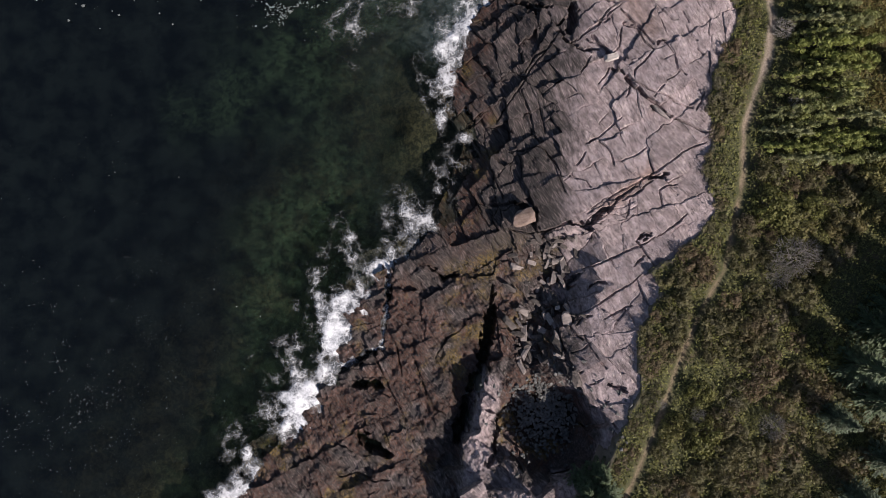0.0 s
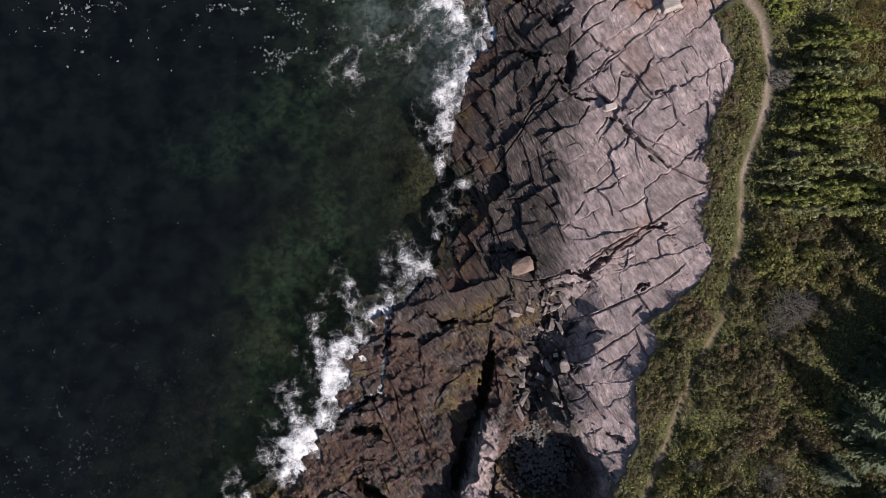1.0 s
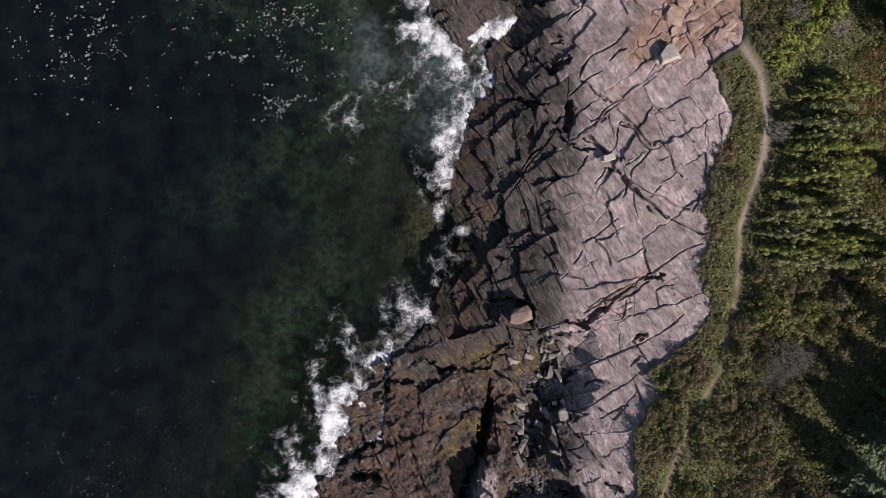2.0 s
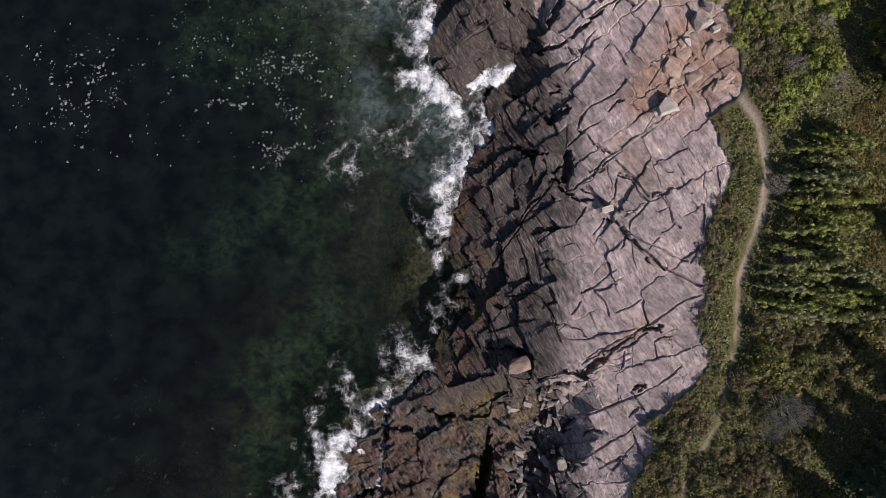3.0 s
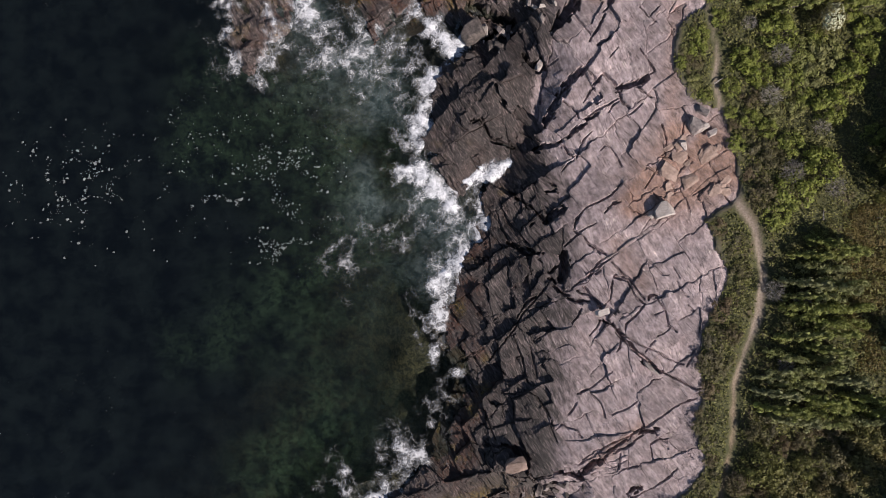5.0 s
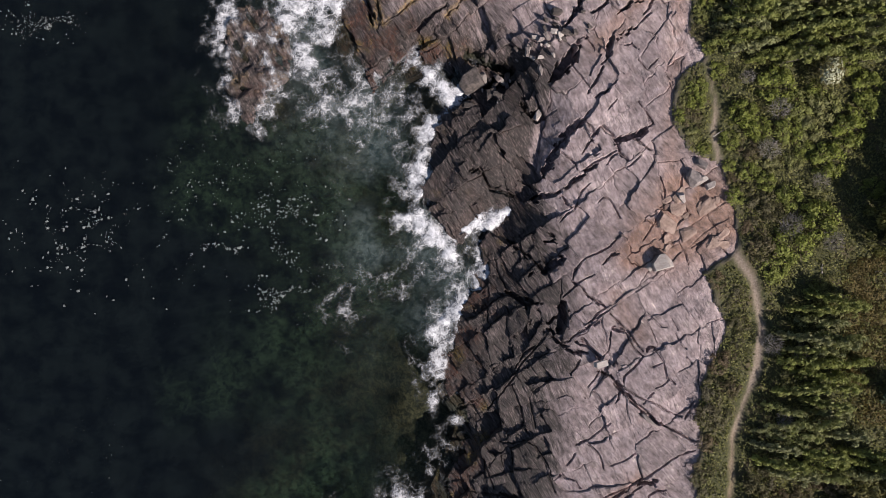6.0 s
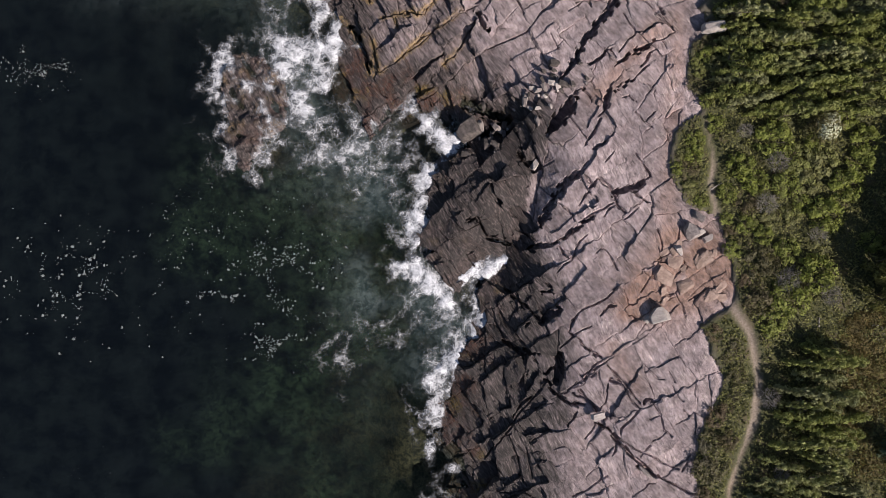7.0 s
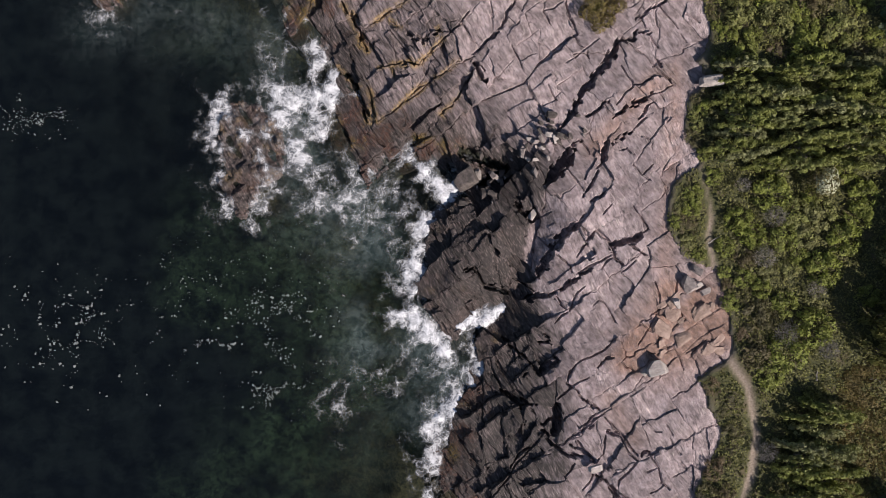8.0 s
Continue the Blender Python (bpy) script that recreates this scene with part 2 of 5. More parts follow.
FISSURES += [(0.22, [(11.5, 32.65), (11.51, 33.35), (11.86, 33.74)]),
             (0.09, [(12.47, 33.37), (12.93, 33.47), (13.36, 32.99)]),
             (0.07, [(10.1, 33.98), (10.45, 33.52), (10.69, 33.15)]),
             (0.17, [(9.38, 33.56), (9.67, 33.92), (10.06, 34.05)]),
             (0.15, [(12.21, 33.91), (12.82, 34.34), (13.35, 34.62)]),
             (0.13, [(8.38, 33.96), (8.74, 34.69), (9.2, 35.3)]),
             (0.06, [(13.35, 34.62), (13.88, 35.15), (14.23, 35.4)]),
             (0.09, [(13.7, 35.27), (14.05, 35.58), (14.23, 36.23), (14.69, 36.4)]),
             (0.15, [(10.35, 35.51), (11.05, 35.96), (11.74, 36.47)]),
             (0.19, [(12.1, 35.55), (12.81, 35.9), (13.52, 36.43), (14.4, 36.84)]),
             (0.07, [(11.74, 36.47), (12.1, 35.92)]),
             (0.06, [(6.74, 37.8), (7.29, 36.67), (8.02, 35.52)]),
             (0.037, [(14.93, 36.94), (15.29, 36.39)])]
FISSURES += [(0.07, [(12.28, 36.28), (12.81, 36.99), (13.34, 37.41)]),
             (0.07, [(14.4, 36.84), (15.11, 37.05), (15.99, 37.53)]),
             (0.06, [(7.93, 37.73), (8.3, 37.17), (8.55, 36.68)]),
             (0.07, [(-4.53, 38.69), (-3.93, 37.87), (-3.75, 36.71), (-3.43, 35.73)]),
             (0.11, [(0.93, 36.24), (1.71, 36.77), (2.17, 37.47), (2.85, 38.35), (3.22, 39.06)]),
             (0.07, [(13.69, 37.33), (14.4, 37.86)]),
             (0.06, [(-1.39, 37.02), (-0.41, 37.74), (-0.02, 38.1)]),
             (0.17, [(-6.21, 39.45), (-5.15, 38.75), (-4.36, 36.76), (-4.17, 35.78)]),
             (0.07, [(3.72, 36.96), (5.1, 37.41), (6.45, 37.92), (7.2, 38.86)]),
             (0.06, [(12.63, 38.81), (13.16, 37.89), (13.34, 37.52), (14.05, 37.5)])]
FISSURES += [(0.06, [(-3.43, 35.73), (-2.17, 36.48), (-0.6, 37.93), (1.14, 38.78), (2.09, 39.48), (3.22, 39.85)]),
             (0.22, [(9.2, 35.3), (9.81, 36.48), (10.41, 37.37), (10.97, 38.19), (11.75, 39.1), (12.2, 39.91), (12.62, 40.51)]),
             (0.17, [(14.83, 39.12), (15.12, 38.57)]),
             (0.21, [(3.14, 39.42), (3.44, 39.12), (3.9, 38.12)]),
             (0.07, [(-2.33, 39.31), (-2.14, 38.52)]),
             (0.06, [(13.34, 39.88), (14.05, 39.43), (14.76, 38.65), (15.64, 37.83)]),
             (0.11, [(-1.74, 39.45), (-1.15, 39.67), (-0.77, 39.39)]),
             (0.15, [(10.43, 39.81), (10.72, 39.25)]),
             (0.06, [(5.62, 40.37), (5.99, 39.63), (6.29, 39.08)]),
             (0.037, [(9.18, 39.13), (9.79, 39.47), (10.68, 40.16), (11.21, 40.57)]),
             (0.06, [(7.27, 39.03), (8.35, 40.01), (9.54, 40.83)])]
FISSURES += [(0.037, [(7.26, 40.49), (7.81, 40.29), (8.17, 39.91)]),
             (0.07, [(14.41, 40.76), (14.69, 40.2), (14.93, 39.84)]),
             (0.06, [(9.61, 40.86), (9.97, 40.27), (10.32, 39.99)]),
             (0.037, [(16.36, 40.71), (16.7, 40.15)]),
             (0.06, [(-3.32, 39.38), (-1.74, 39.64), (-0.58, 39.49), (0.77, 40.61), (1.72, 41.47), (2.84, 42.67)]),
             (0.22, [(12.7, 40.51), (13.27, 40.35), (13.59, 40.85)]),
             (0.21, [(13.63, 40.96), (14.41, 40.86)]),
             (0.17, [(-1.52, 41.68), (-1.14, 41.28), (-0.18, 40.83), (0.39, 41.43), (1.15, 41.49)]),
             (0.06, [(16.69, 41.95), (17.51, 41.39)]),
             (0.13, [(3.14, 40.04), (4.22, 40.92), (5.06, 41.6), (5.42, 42.65), (5.86, 43.24)]),
             (0.07, [(1.53, 42.02), (2.02, 42.17), (2.47, 41.8), (3.03, 40.87)])]
FISSURES += [(0.06, [(14.99, 42.46), (15.64, 41.8), (16.18, 41.07)]),
             (0.06, [(7.61, 42.52), (7.98, 42.01), (8.16, 41.54)]),
             (0.06, [(-2.49, 42.49), (-1.91, 41.9)]),
             (0.11, [(9.05, 43.11), (9.35, 42.2), (9.71, 41.29)]),
             (0.13, [(13.51, 41.68), (14.39, 42.26), (15.45, 42.87)]),
             (0.17, [(-5.8, 43.99), (-5.23, 43.04), (-4.67, 41.91), (-4.1, 40.56)]),
             (0.06, [(7.61, 42.45), (8.33, 42.71), (8.87, 43.05)]),
             (0.06, [(-4.26, 42.13), (-3.47, 42.45), (-2.48, 43.03), (-1.31, 43.6)])]
# channels across the low platform, where the backwash runs
FISSURES += [(0.3, [(-9.8, -9.6), (-7.0, -8.4), (-4.4, -6.8)]), (0.2, [(-3.7, -0.8), (-3.9, -3.6), (-4.3, -6.7)])]
TIDE_MARK = [(4.5, -25.5), (6.8, -17.8), (8.4, -10.0), (8.4, -7.7), (8.6, -4.5), (8.4, -1.5), (8.3, 1.6), (6.9, 3.9), (7.5, 6.9), (7.1, 10.0), (7.7, 12.3), (7.1, 15.3), (8.7, 19.3), (8.0, 22.0), (7.4, 24.7), (6.6, 25.8), (7.0, 28.5), (7.6, 30.8), (7.4, 32.7), (6.6, 34.2), (5.5, 36.1), (4.0, 37.2), (3.0, 38.7), (3.2, 41.0), (1.7, 42.9), (1.0, 45.1), (-0.5, 52.9)]
GRAIN = radians(-57.0)            # the rock's cleavage runs this way


def hash2(ix, iy, seed):
    h = (ix.astype(np.int64) * 374761393 + iy.astype(np.int64) * 668265263 + seed * 974711) & 0x7FFFFFFF
    h = ((h ^ (h >> 13)) * 1274126177) & 0x7FFFFFFF
    return ((h ^ (h >> 16)) & 0xFFFF) / 65535.0


def vnoise(x, y, seed=0):
    ix, iy = np.floor(x), np.floor(y)
    fx, fy = x - ix, y - iy
    fx, fy = fx * fx * (3 - 2 * fx), fy * fy * (3 - 2 * fy)
    a, b = hash2(ix, iy, seed), hash2(ix + 1, iy, seed)
    c, d = hash2(ix, iy + 1, seed), hash2(ix + 1, iy + 1, seed)
    return (a + (b - a) * fx) * (1 - fy) + (c + (d - c) * fx) * fy


def fbm(x, y, size, octaves=4, seed=0):
    total, amp, norm = 0.0, 1.0, 0.0
    for o in range(octaves):
        total = total + amp * vnoise(x / size * 2 ** o + 17.3 * o, y / size * 2 ** o - 9.1 * o, seed + o)
        norm, amp = norm + amp, amp * 0.5
    return total / norm * 2 - 1


def ease(v, a, b):
    """0 at a, 1 at b, smooth between."""
    t = np.clip((v - a) / (b - a), 0, 1)
    return t * t * (3 - 2 * t)


def line_distance(x, y, pts):
    best = np.full(np.shape(x), 1e9)
    for (x0, y0), (x1, y1) in zip(pts, pts[1:]):
        dx, dy = x1 - x0, y1 - y0
        t = np.clip(((x - x0) * dx + (y - y0) * dy) / (dx * dx + dy * dy), 0, 1)
        best = np.minimum(best, np.hypot(x - x0 - t * dx, y - y0 - t * dy))
    return best


def joint_distance(x, y, pts):
    """Distance from a line, and how far along it (0 to 1)."""
    best, at = np.full(np.shape(x), 1e9), np.zeros(np.shape(x))
    for k, ((x0, y0), (x1, y1)) in enumerate(zip(pts, pts[1:])):
        dx, dy = x1 - x0, y1 - y0
        t = np.clip(((x - x0) * dx + (y - y0) * dy) / (dx * dx + dy * dy), 0, 1)
        d = np.hypot(x - x0 - t * dx, y - y0 - t * dy)
        at = np.where(d < best, (k + t) / (len(pts) - 1), at)
        best = np.minimum(best, d)
    return best, at


def landward(x, y, pts):
    """Distance from a line that runs south to north, positive on its +x side."""
    ring = pts + [(900, pts[-1][1] + 500), (900, pts[0][1] - 500)]
    inside = np.zeros(np.shape(x), bool)
    for (x0, y0), (x1, y1) in zip(ring, ring[1:] + ring[:1]):
        if y0 != y1:
            inside ^= ((y0 > y) != (y1 > y)) & (x < (x1 - x0) * (y - y0) / (y1 - y0) + x0)
    d = line_distance(x, y, pts)
    return np.where(inside, d, -d)


def mound(x, y, x0, y0, x1, y1, r):
    return np.exp(-(line_distance(x, y, [(x0, y0), (x1, y1)]) / r) ** 2)


def survey(x, y):
    """The lie of the land: height, distance from the coast, distance from the verge of the plants."""
    sc = landward(x, y, COAST) + 0.5 * fbm(x, y, 2.5, 3, 5)
    sv = landward(x, y, VERGE) + 0.35 * fbm(x, y, 1.5, 3, 8)
    t = np.clip(sc, 0, None) / (np.clip(sc, 0, None) + np.clip(-sv, 0.0, None) + 1e-6)
    north = np.interp(t, [0, 0.1, 0.25, 0.45, 0.7, 1], [0.1, 0.9, 1.8, 2.8, 3.5, 3.9])
    south = np.interp(t, [0, 0.15, 0.4, 0.62, 0.68, 0.76, 1], [0.2, 0.5, 0.85, 1.1, 1.7, 2.9, 3.7])
    w = ease(y, -1.5, 2.5)
    land = north * w + south * (1 - w)
    land = land - 1.5 * mound(x, y, 1.8, 32.2, 4.8, 32.3, 1.3) - 1.1 * mound(x, y, 5.0, 32.2, 7.1, 29.4, 0.9) - 1.2 * mound(x, y, 5.5, 24.0, 7.5, 28.5, 1.1)
    land = land + 1.9 * mound(x, y, 3.0, -9.4, 1.7, -17.5, 0.9) - 0.9 * mound(x, y, 3.0, -5.6, 0.6, -14.5, 0.5)
    pit = ease(1.5 - np.hypot((x - 7.3) / 2.6, (y + 12.2) / 2.7), 0, 0.55)
    land = land * (1 - pit) + 0.35 * pit
    land = land + 1.6 * mound(x, y, 4.6, -17.5, 5.6, -14.2, 1.0) - 0.5 * mound(x, y, 6.0, -8.0, 6.8, 0.0, 1.1)
    land = np.maximum(land, 0.02)
    sea = np.interp(sc, [-60, -25, -12, -6, -2, 0], [-9, -6, -4, -2.4, -0.9, -0.05])
    sea = sea + (0.9 * mound(x, y, -3.4, 1.0, -0.6, 9.5, 3.0) + 0.5 * fbm(x, y, 2.2, 3, 19)) * ease(sea, -0.5, -1.6)
    z = np.where(sc > 0, np.where(sv > 0, 4.0 + 0.045 * np.clip(sv, 0, 40), land), sea)
    z = z + 2.0 * mound(x, y, -12.8, 34.8, -12.2, 31.0, 1.7) + 4.0 * mound(x, y, -22.2, 45.5, -22.0, 44.3, 1.6)
    return z, sc, sv, landward(x, y, TIDE_MARK)


# the same on a fine chart, for quick reading
CX, CY, CSTEP = -34.0, -32.0, 0.2
CHART = survey(*np.meshgrid(CX + CSTEP * np.arange(350), CY + CSTEP * np.arange(470)))


def lie(x, y):
    x, y = np.asarray(x, float), np.asarray(y, float)
    u, v = np.clip((x - CX) / CSTEP, 0, 348.99), np.clip((y - CY) / CSTEP, 0, 468.99)
    i, j = u.astype(int), v.astype(int)
    a, b = u - i, v - j
    return tuple((c[j, i] * (1 - a) + c[j, i + 1] * a) * (1 - b) + (c[j + 1, i] * (1 - a) + c[j + 1, i + 1] * a) * b for c in CHART)


def zones(x, y, z, bias=0.0):
    """What grows on or stains the rock: black tidal film (with the southern pit's shade painted in), brown weed, red
    rust, and how dry it is.
    """
    n = fbm(x, y, 3.0, 4, 21) + 0.75 * ease(y, 2.0, 5.0) * ease(y, 19.0, 14.0)
    m = fbm(x * 0.8 + y * 0.55, y * 0.8 - x * 0.55, 1.1, 3, 31)
    south = 1 - ease(y, -3.0, 2.5)
    dark = ease(lie(x, y)[3] - 1.5 * n - 0.45 * bias - 0.5 * m, 2.9, -2.3) * (0.85 + 0.15 * ease(m, -0.4, 0.2)) * (1 - 0.42 * ease(y, 32.5, 36) * ease(line_distance(x, y, COAST), 1.0, 3.0))
    dark = dark * (1 - 0.85 * np.clip(1.2 * mound(x, y, 3.0, -9.4, 1.7, -17.5, 0.95) + mound(x, y, 4.6, -17.5, 5.6, -14.2, 1.5), 0, 1))
    # shade of the pocket beach pit, painted into the rock colour
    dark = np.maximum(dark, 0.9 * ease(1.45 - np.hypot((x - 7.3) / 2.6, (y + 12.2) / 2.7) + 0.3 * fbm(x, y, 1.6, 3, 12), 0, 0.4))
    head = ease(lie(x, y)[3] - 0.5 * m, 0.9, -0.6) * ease(mound(x, y, 2.8, 22.0, 3.4, 29.5, 5.0), 0.3, 0.6)
    dark = np.maximum(dark, 0.97 * head)
    dark = np.maximum(dark, 0.85 * ease(lie(x, y)[3] - 0.5 * m - 0.9 * n, 0.4, -0.9) * ease(mound(x, y, 3.0, 8.5, 5.0, 20.0, 3.0), 0.3, 0.6))
    weed = (1 - 0.75 * head) * ease(1.0 - z + 0.7 * m, -0.1, 0.7) * ease(m + 0.5 * n, -0.2, 0.35)
    weed = np.maximum(weed, 0.9 * south * ease(dark, 0.45, 0.8) * ease(m + 0.7 * n, -0.55, 0.15) * ease(2.2 - z, 0, 0.5))
    rust = np.clip(mound(x, y, 12.8, 19.6, 15.2, 21.6, 0.8) + 1.4 * mound(x, y, 15.8, 21.4, 18.8, 22.4, 2.4) + mound(x, y, 13.6, 19.6, 16.4, 24.0, 0.8) + 0.5 * mound(x, y, 15.4, 24.2, 16.0, 38.5, 0.7)
                   + 0.7 * mound(x, y, 11.0, 33.5, 14.5, 37.5, 0.8) + 0.6 * mound(x, y, 10.5, 2.5, 13.5, 5.0, 0.45) + 0.5 * mound(x, y, 0.0, -9.0, -0.5, -15.0, 0.6)
                   + 0.45 * mound(x, y, 12.0, 17.0, 13.5, 14.5, 0.7), 0, 1) * ease(m + 0.6 * n, -0.95, -0.1)
    return np.stack([dark, weed, rust, np.zeros_like(dark)], -1)


# ---- materials ----
def material(name):
    m = bpy.data.materials.new(name)
    m.use_nodes = True
    return m, m.node_tree, m.node_tree.nodes["Principled BSDF"]


def node(nt, kind, links=(), **props):
    n = nt.nodes.new("ShaderNode" + kind)
    for k, v in props.items():
        setattr(n, k, v)
    for slot, v in dict(links).items():
        if isinstance(v, bpy.types.NodeSocket):
            nt.links.new(v, n.inputs[slot])
        else:
            n.inputs[slot].default_value = v
    return n


def mixed(nt, fac, a, b, how="MIX"):
    n = nt.nodes.new("ShaderNodeMix")
    n.data_type, n.blend_type = "RGBA", how
    for slot, v in ((0, fac), (6, a), (7, b)):
        if isinstance(v, bpy.types.NodeSocket):
            nt.links.new(v, n.inputs[slot])
        else:
            n.inputs[slot].default_value = v if slot == 0 else (*v, 1)
    return n.outputs[2]


def ranged(nt, v, a, b, c=0.0, d=1.0):
    return node(nt, "MapRange", {0: v, 1: a, 2: b, 3: c, 4: d}, interpolation_type="SMOOTHSTEP").outputs[0]


def sums(nt, how, a, b):
    return node(nt, "Math", {0: a, 1: b}, operation=how).outputs[0]


def grain_noise(nt, where, across, along, detail=6.0, rough=0.6):
    sway = node(nt, "MapRange", {0: node(nt, "ObjectInfo").outputs["Random"], 3: -GRAIN - 0.22, 4: -GRAIN + 0.22}).outputs[0]
    turn = node(nt, "Mapping", {"Vector": where, "Rotation": node(nt, "CombineXYZ", {2: sway}).outputs[0]})
    squeeze = node(nt, "Mapping", {"Vector": turn.outputs[0], "Scale": (1 / along, 1 / across, 1 / across)})
    return node(nt, "TexNoise", {"Vector": squeeze.outputs[0], "Scale": 1.0, "Detail": detail, "Roughness": rough}).outputs[0]


def rock_material(name, loose=False):
    m, nt, b = material(name)
    where = node(nt, "TexCoord").outputs["Object"] if loose else node(nt, "NewGeometry").outputs["Position"]
    rnd = node(nt, "ObjectInfo").outputs["Random"]
    broad = node(nt, "TexNoise", {"Vector": where, "Scale": 0.45, "Detail": 6.0, "Roughness": 0.6}).outputs[0]
    fine = node(nt, "TexNoise", {"Vector": where, "Scale": 7.0, "Detail": 8.0, "Roughness": 0.7}).outputs[0]
    bands = grain_noise(nt, where, 0.26, 1.3)
    hair = grain_noise(nt, where, 0.075, 0.62, 5.0)
    mottle = grain_noise(nt, where, 0.34, 0.62, 5.0, 0.65)
    patch = node(nt, "TexNoise", {"Vector": where, "Scale": 1.5, "Detail": 5.0, "Roughness": 0.6, "Distortion": 0.4}).outputs[0]
    col = mixed(nt, ranged(nt, broad, 0.35, 0.65), (0.315, 0.250, 0.265), (0.414, 0.321, 0.329))
    col = mixed(nt, ranged(nt, patch, 0.44, 0.62, 0.0, 0.7), col, (0.235, 0.177, 0.183))
    col = mixed(nt, ranged(nt, bands, 0.38, 0.50, 0.45, 0.0), col, (0.235, 0.177, 0.183))
    plain = node(nt, "TexNoise", {"Vector": where, "Scale": 0.8, "Detail": 2.0}).outputs[0]
    col = mixed(nt, sums(nt, "MULTIPLY", ranged(nt, hair, 0.36, 0.44, 0.85, 0.0), ranged(nt, plain, 0.42, 0.6, 0.25, 1.0)), col, (0.10, 0.077, 0.079))
    flecks = sums(nt, "MULTIPLY", ranged(nt, hair, 0.57, 0.64), ranged(nt, node(nt, "TexNoise", {"Vector": where, "Scale": 0.9, "Detail": 3.0}).outputs[0], 0.52, 0.62))
    col = mixed(nt, sums(nt, "MULTIPLY", flecks, 0.7), col, (0.66, 0.55, 0.51))
    zone = node(nt, "Attribute", attribute_name="zone").outputs["Color"] if not loose else None
    if zone is not None:
        sep = node(nt, "SeparateColor", {0: zone})
        dark, weed, rust = sep.outputs
        stain = node(nt, "Attribute", attribute_name="zone").outputs["Alpha"]
        col = mixed(nt, sums(nt, "MULTIPLY", rust, ranged(nt, fine, 0.25, 0.6, 0.5, 1.0)), col, (0.30, 0.182, 0.145))
        # colour of the tidal film, and of the shade painted in the pit
        film_shade = mixed(nt, ranged(nt, hair, 0.49, 0.68), (0.031, 0.0237, 0.0232), (0.16, 0.120, 0.117))
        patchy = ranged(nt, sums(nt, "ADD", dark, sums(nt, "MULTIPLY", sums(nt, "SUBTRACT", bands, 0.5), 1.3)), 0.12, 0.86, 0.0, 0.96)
        col = mixed(nt, patchy, col, film_shade)
        green = mixed(nt, ranged(nt, broad, 0.53, 0.63), (0.078, 0.033, 0.023), (0.145, 0.092, 0.022))
        col = mixed(nt, sums(nt, "MULTIPLY", weed, ranged(nt, fine, 0.38, 0.6)), col, green)
        col = mixed(nt, sums(nt, "MULTIPLY", stain, ranged(nt, fine, 0.35, 0.6)), col, (0.27, 0.175, 0.075))
        nt.links.new(ranged(nt, dark, 0.2, 0.9, 0.86, 0.55), b.inputs["Roughness"])
    else:
        b.inputs["Roughness"].default_value = 0.85
    tone = node(nt, "MapRange", {0: rnd, 3: 0.78, 4: 1.12}).outputs[0]
    tint = node(nt, "CombineColor", {0: tone, 1: tone, 2: tone}).outputs[0]
    col = mixed(nt, 1.0, col, tint, "MULTIPLY")
    speck = node(nt, "MapRange", {0: sums(nt, "ADD", sums(nt, "MULTIPLY", fine, 0.25), sums(nt, "MULTIPLY", mottle, 0.75)), 1: 0.36, 2: 0.64, 3: 0.52, 4: 1.44}).outputs[0]
    col = mixed(nt, 1.0, col, node(nt, "CombineColor", {0: speck, 1: speck, 2: speck}).outputs[0], "MULTIPLY")
    nt.links.new(col, b.inputs["Base Color"])
    cracks = node(nt, "TexVoronoi", {"Vector": where, "Scale": 2.3, "Randomness": 1.0}, feature="DISTANCE_TO_EDGE").outputs[0]
    relief = sums(nt, "ADD", sums(nt, "MULTIPLY", bands, 0.7), sums(nt, "ADD", sums(nt, "MULTIPLY", hair, 0.28), sums(nt, "ADD", sums(nt, "MULTIPLY", fine, 0.45), sums(nt, "MULTIPLY", patch, 0.4))))
    relief = sums(nt, "ADD", relief, ranged(nt, cracks, 0.0, 0.02, -0.1, 0.0))
    nt.links.new(node(nt, "Bump", {"Height": relief, "Strength": 1.0, "Distance": 0.2}).outputs[0], b.inputs["Normal"])
    b.inputs["Specular IOR Level"].default_value = 0.35
    return m


def plain_rock(name, dark_col, light_col, scale=3.0, rough=0.85):
    m, nt, b = material(name)
    where = node(nt, "TexCoord").outputs["Object"]
    rnd = node(nt, "ObjectInfo").outputs["Random"]
    n1 = node(nt, "TexNoise", {"Vector": where, "Scale": scale, "Detail": 7.0, "Roughness": 0.65}).outputs[0]
    n2 = node(nt, "TexNoise", {"Vector": where, "Scale": scale * 6, "Detail": 5.0, "Roughness": 0.7}).outputs[0]
    col = mixed(nt, ranged(nt, n1, 0.32, 0.68), dark_col, light_col)
    flat = node(nt, "Mapping", {"Vector": where, "Scale": (0.8, 4.5, 4.5)})
    beds = node(nt, "TexNoise", {"Vector": flat.outputs[0], "Scale": 1.6, "Detail": 5.0, "Roughness": 0.65}).outputs[0]
    col = mixed(nt, ranged(nt, beds, 0.38, 0.50, 0.22, 0.0), col, tuple(0.4 * c for c in dark_col))
    tone = node(nt, "MapRange", {0: rnd, 3: 0.72, 4: 1.15}).outputs[0]
    col = mixed(nt, 1.0, col, node(nt, "CombineColor", {0: tone, 1: tone, 2: tone}).outputs[0], "MULTIPLY")
    nt.links.new(col, b.inputs["Base Color"])
    b.inputs["Roughness"].default_value = rough
    nt.links.new(node(nt, "Bump", {"Height": sums(nt, "ADD", sums(nt, "ADD", n1, n2), sums(nt, "MULTIPLY", beds, 0.7)), "Strength": 0.9, "Distance": 0.07}).outputs[0], b.inputs["Normal"])
    return m


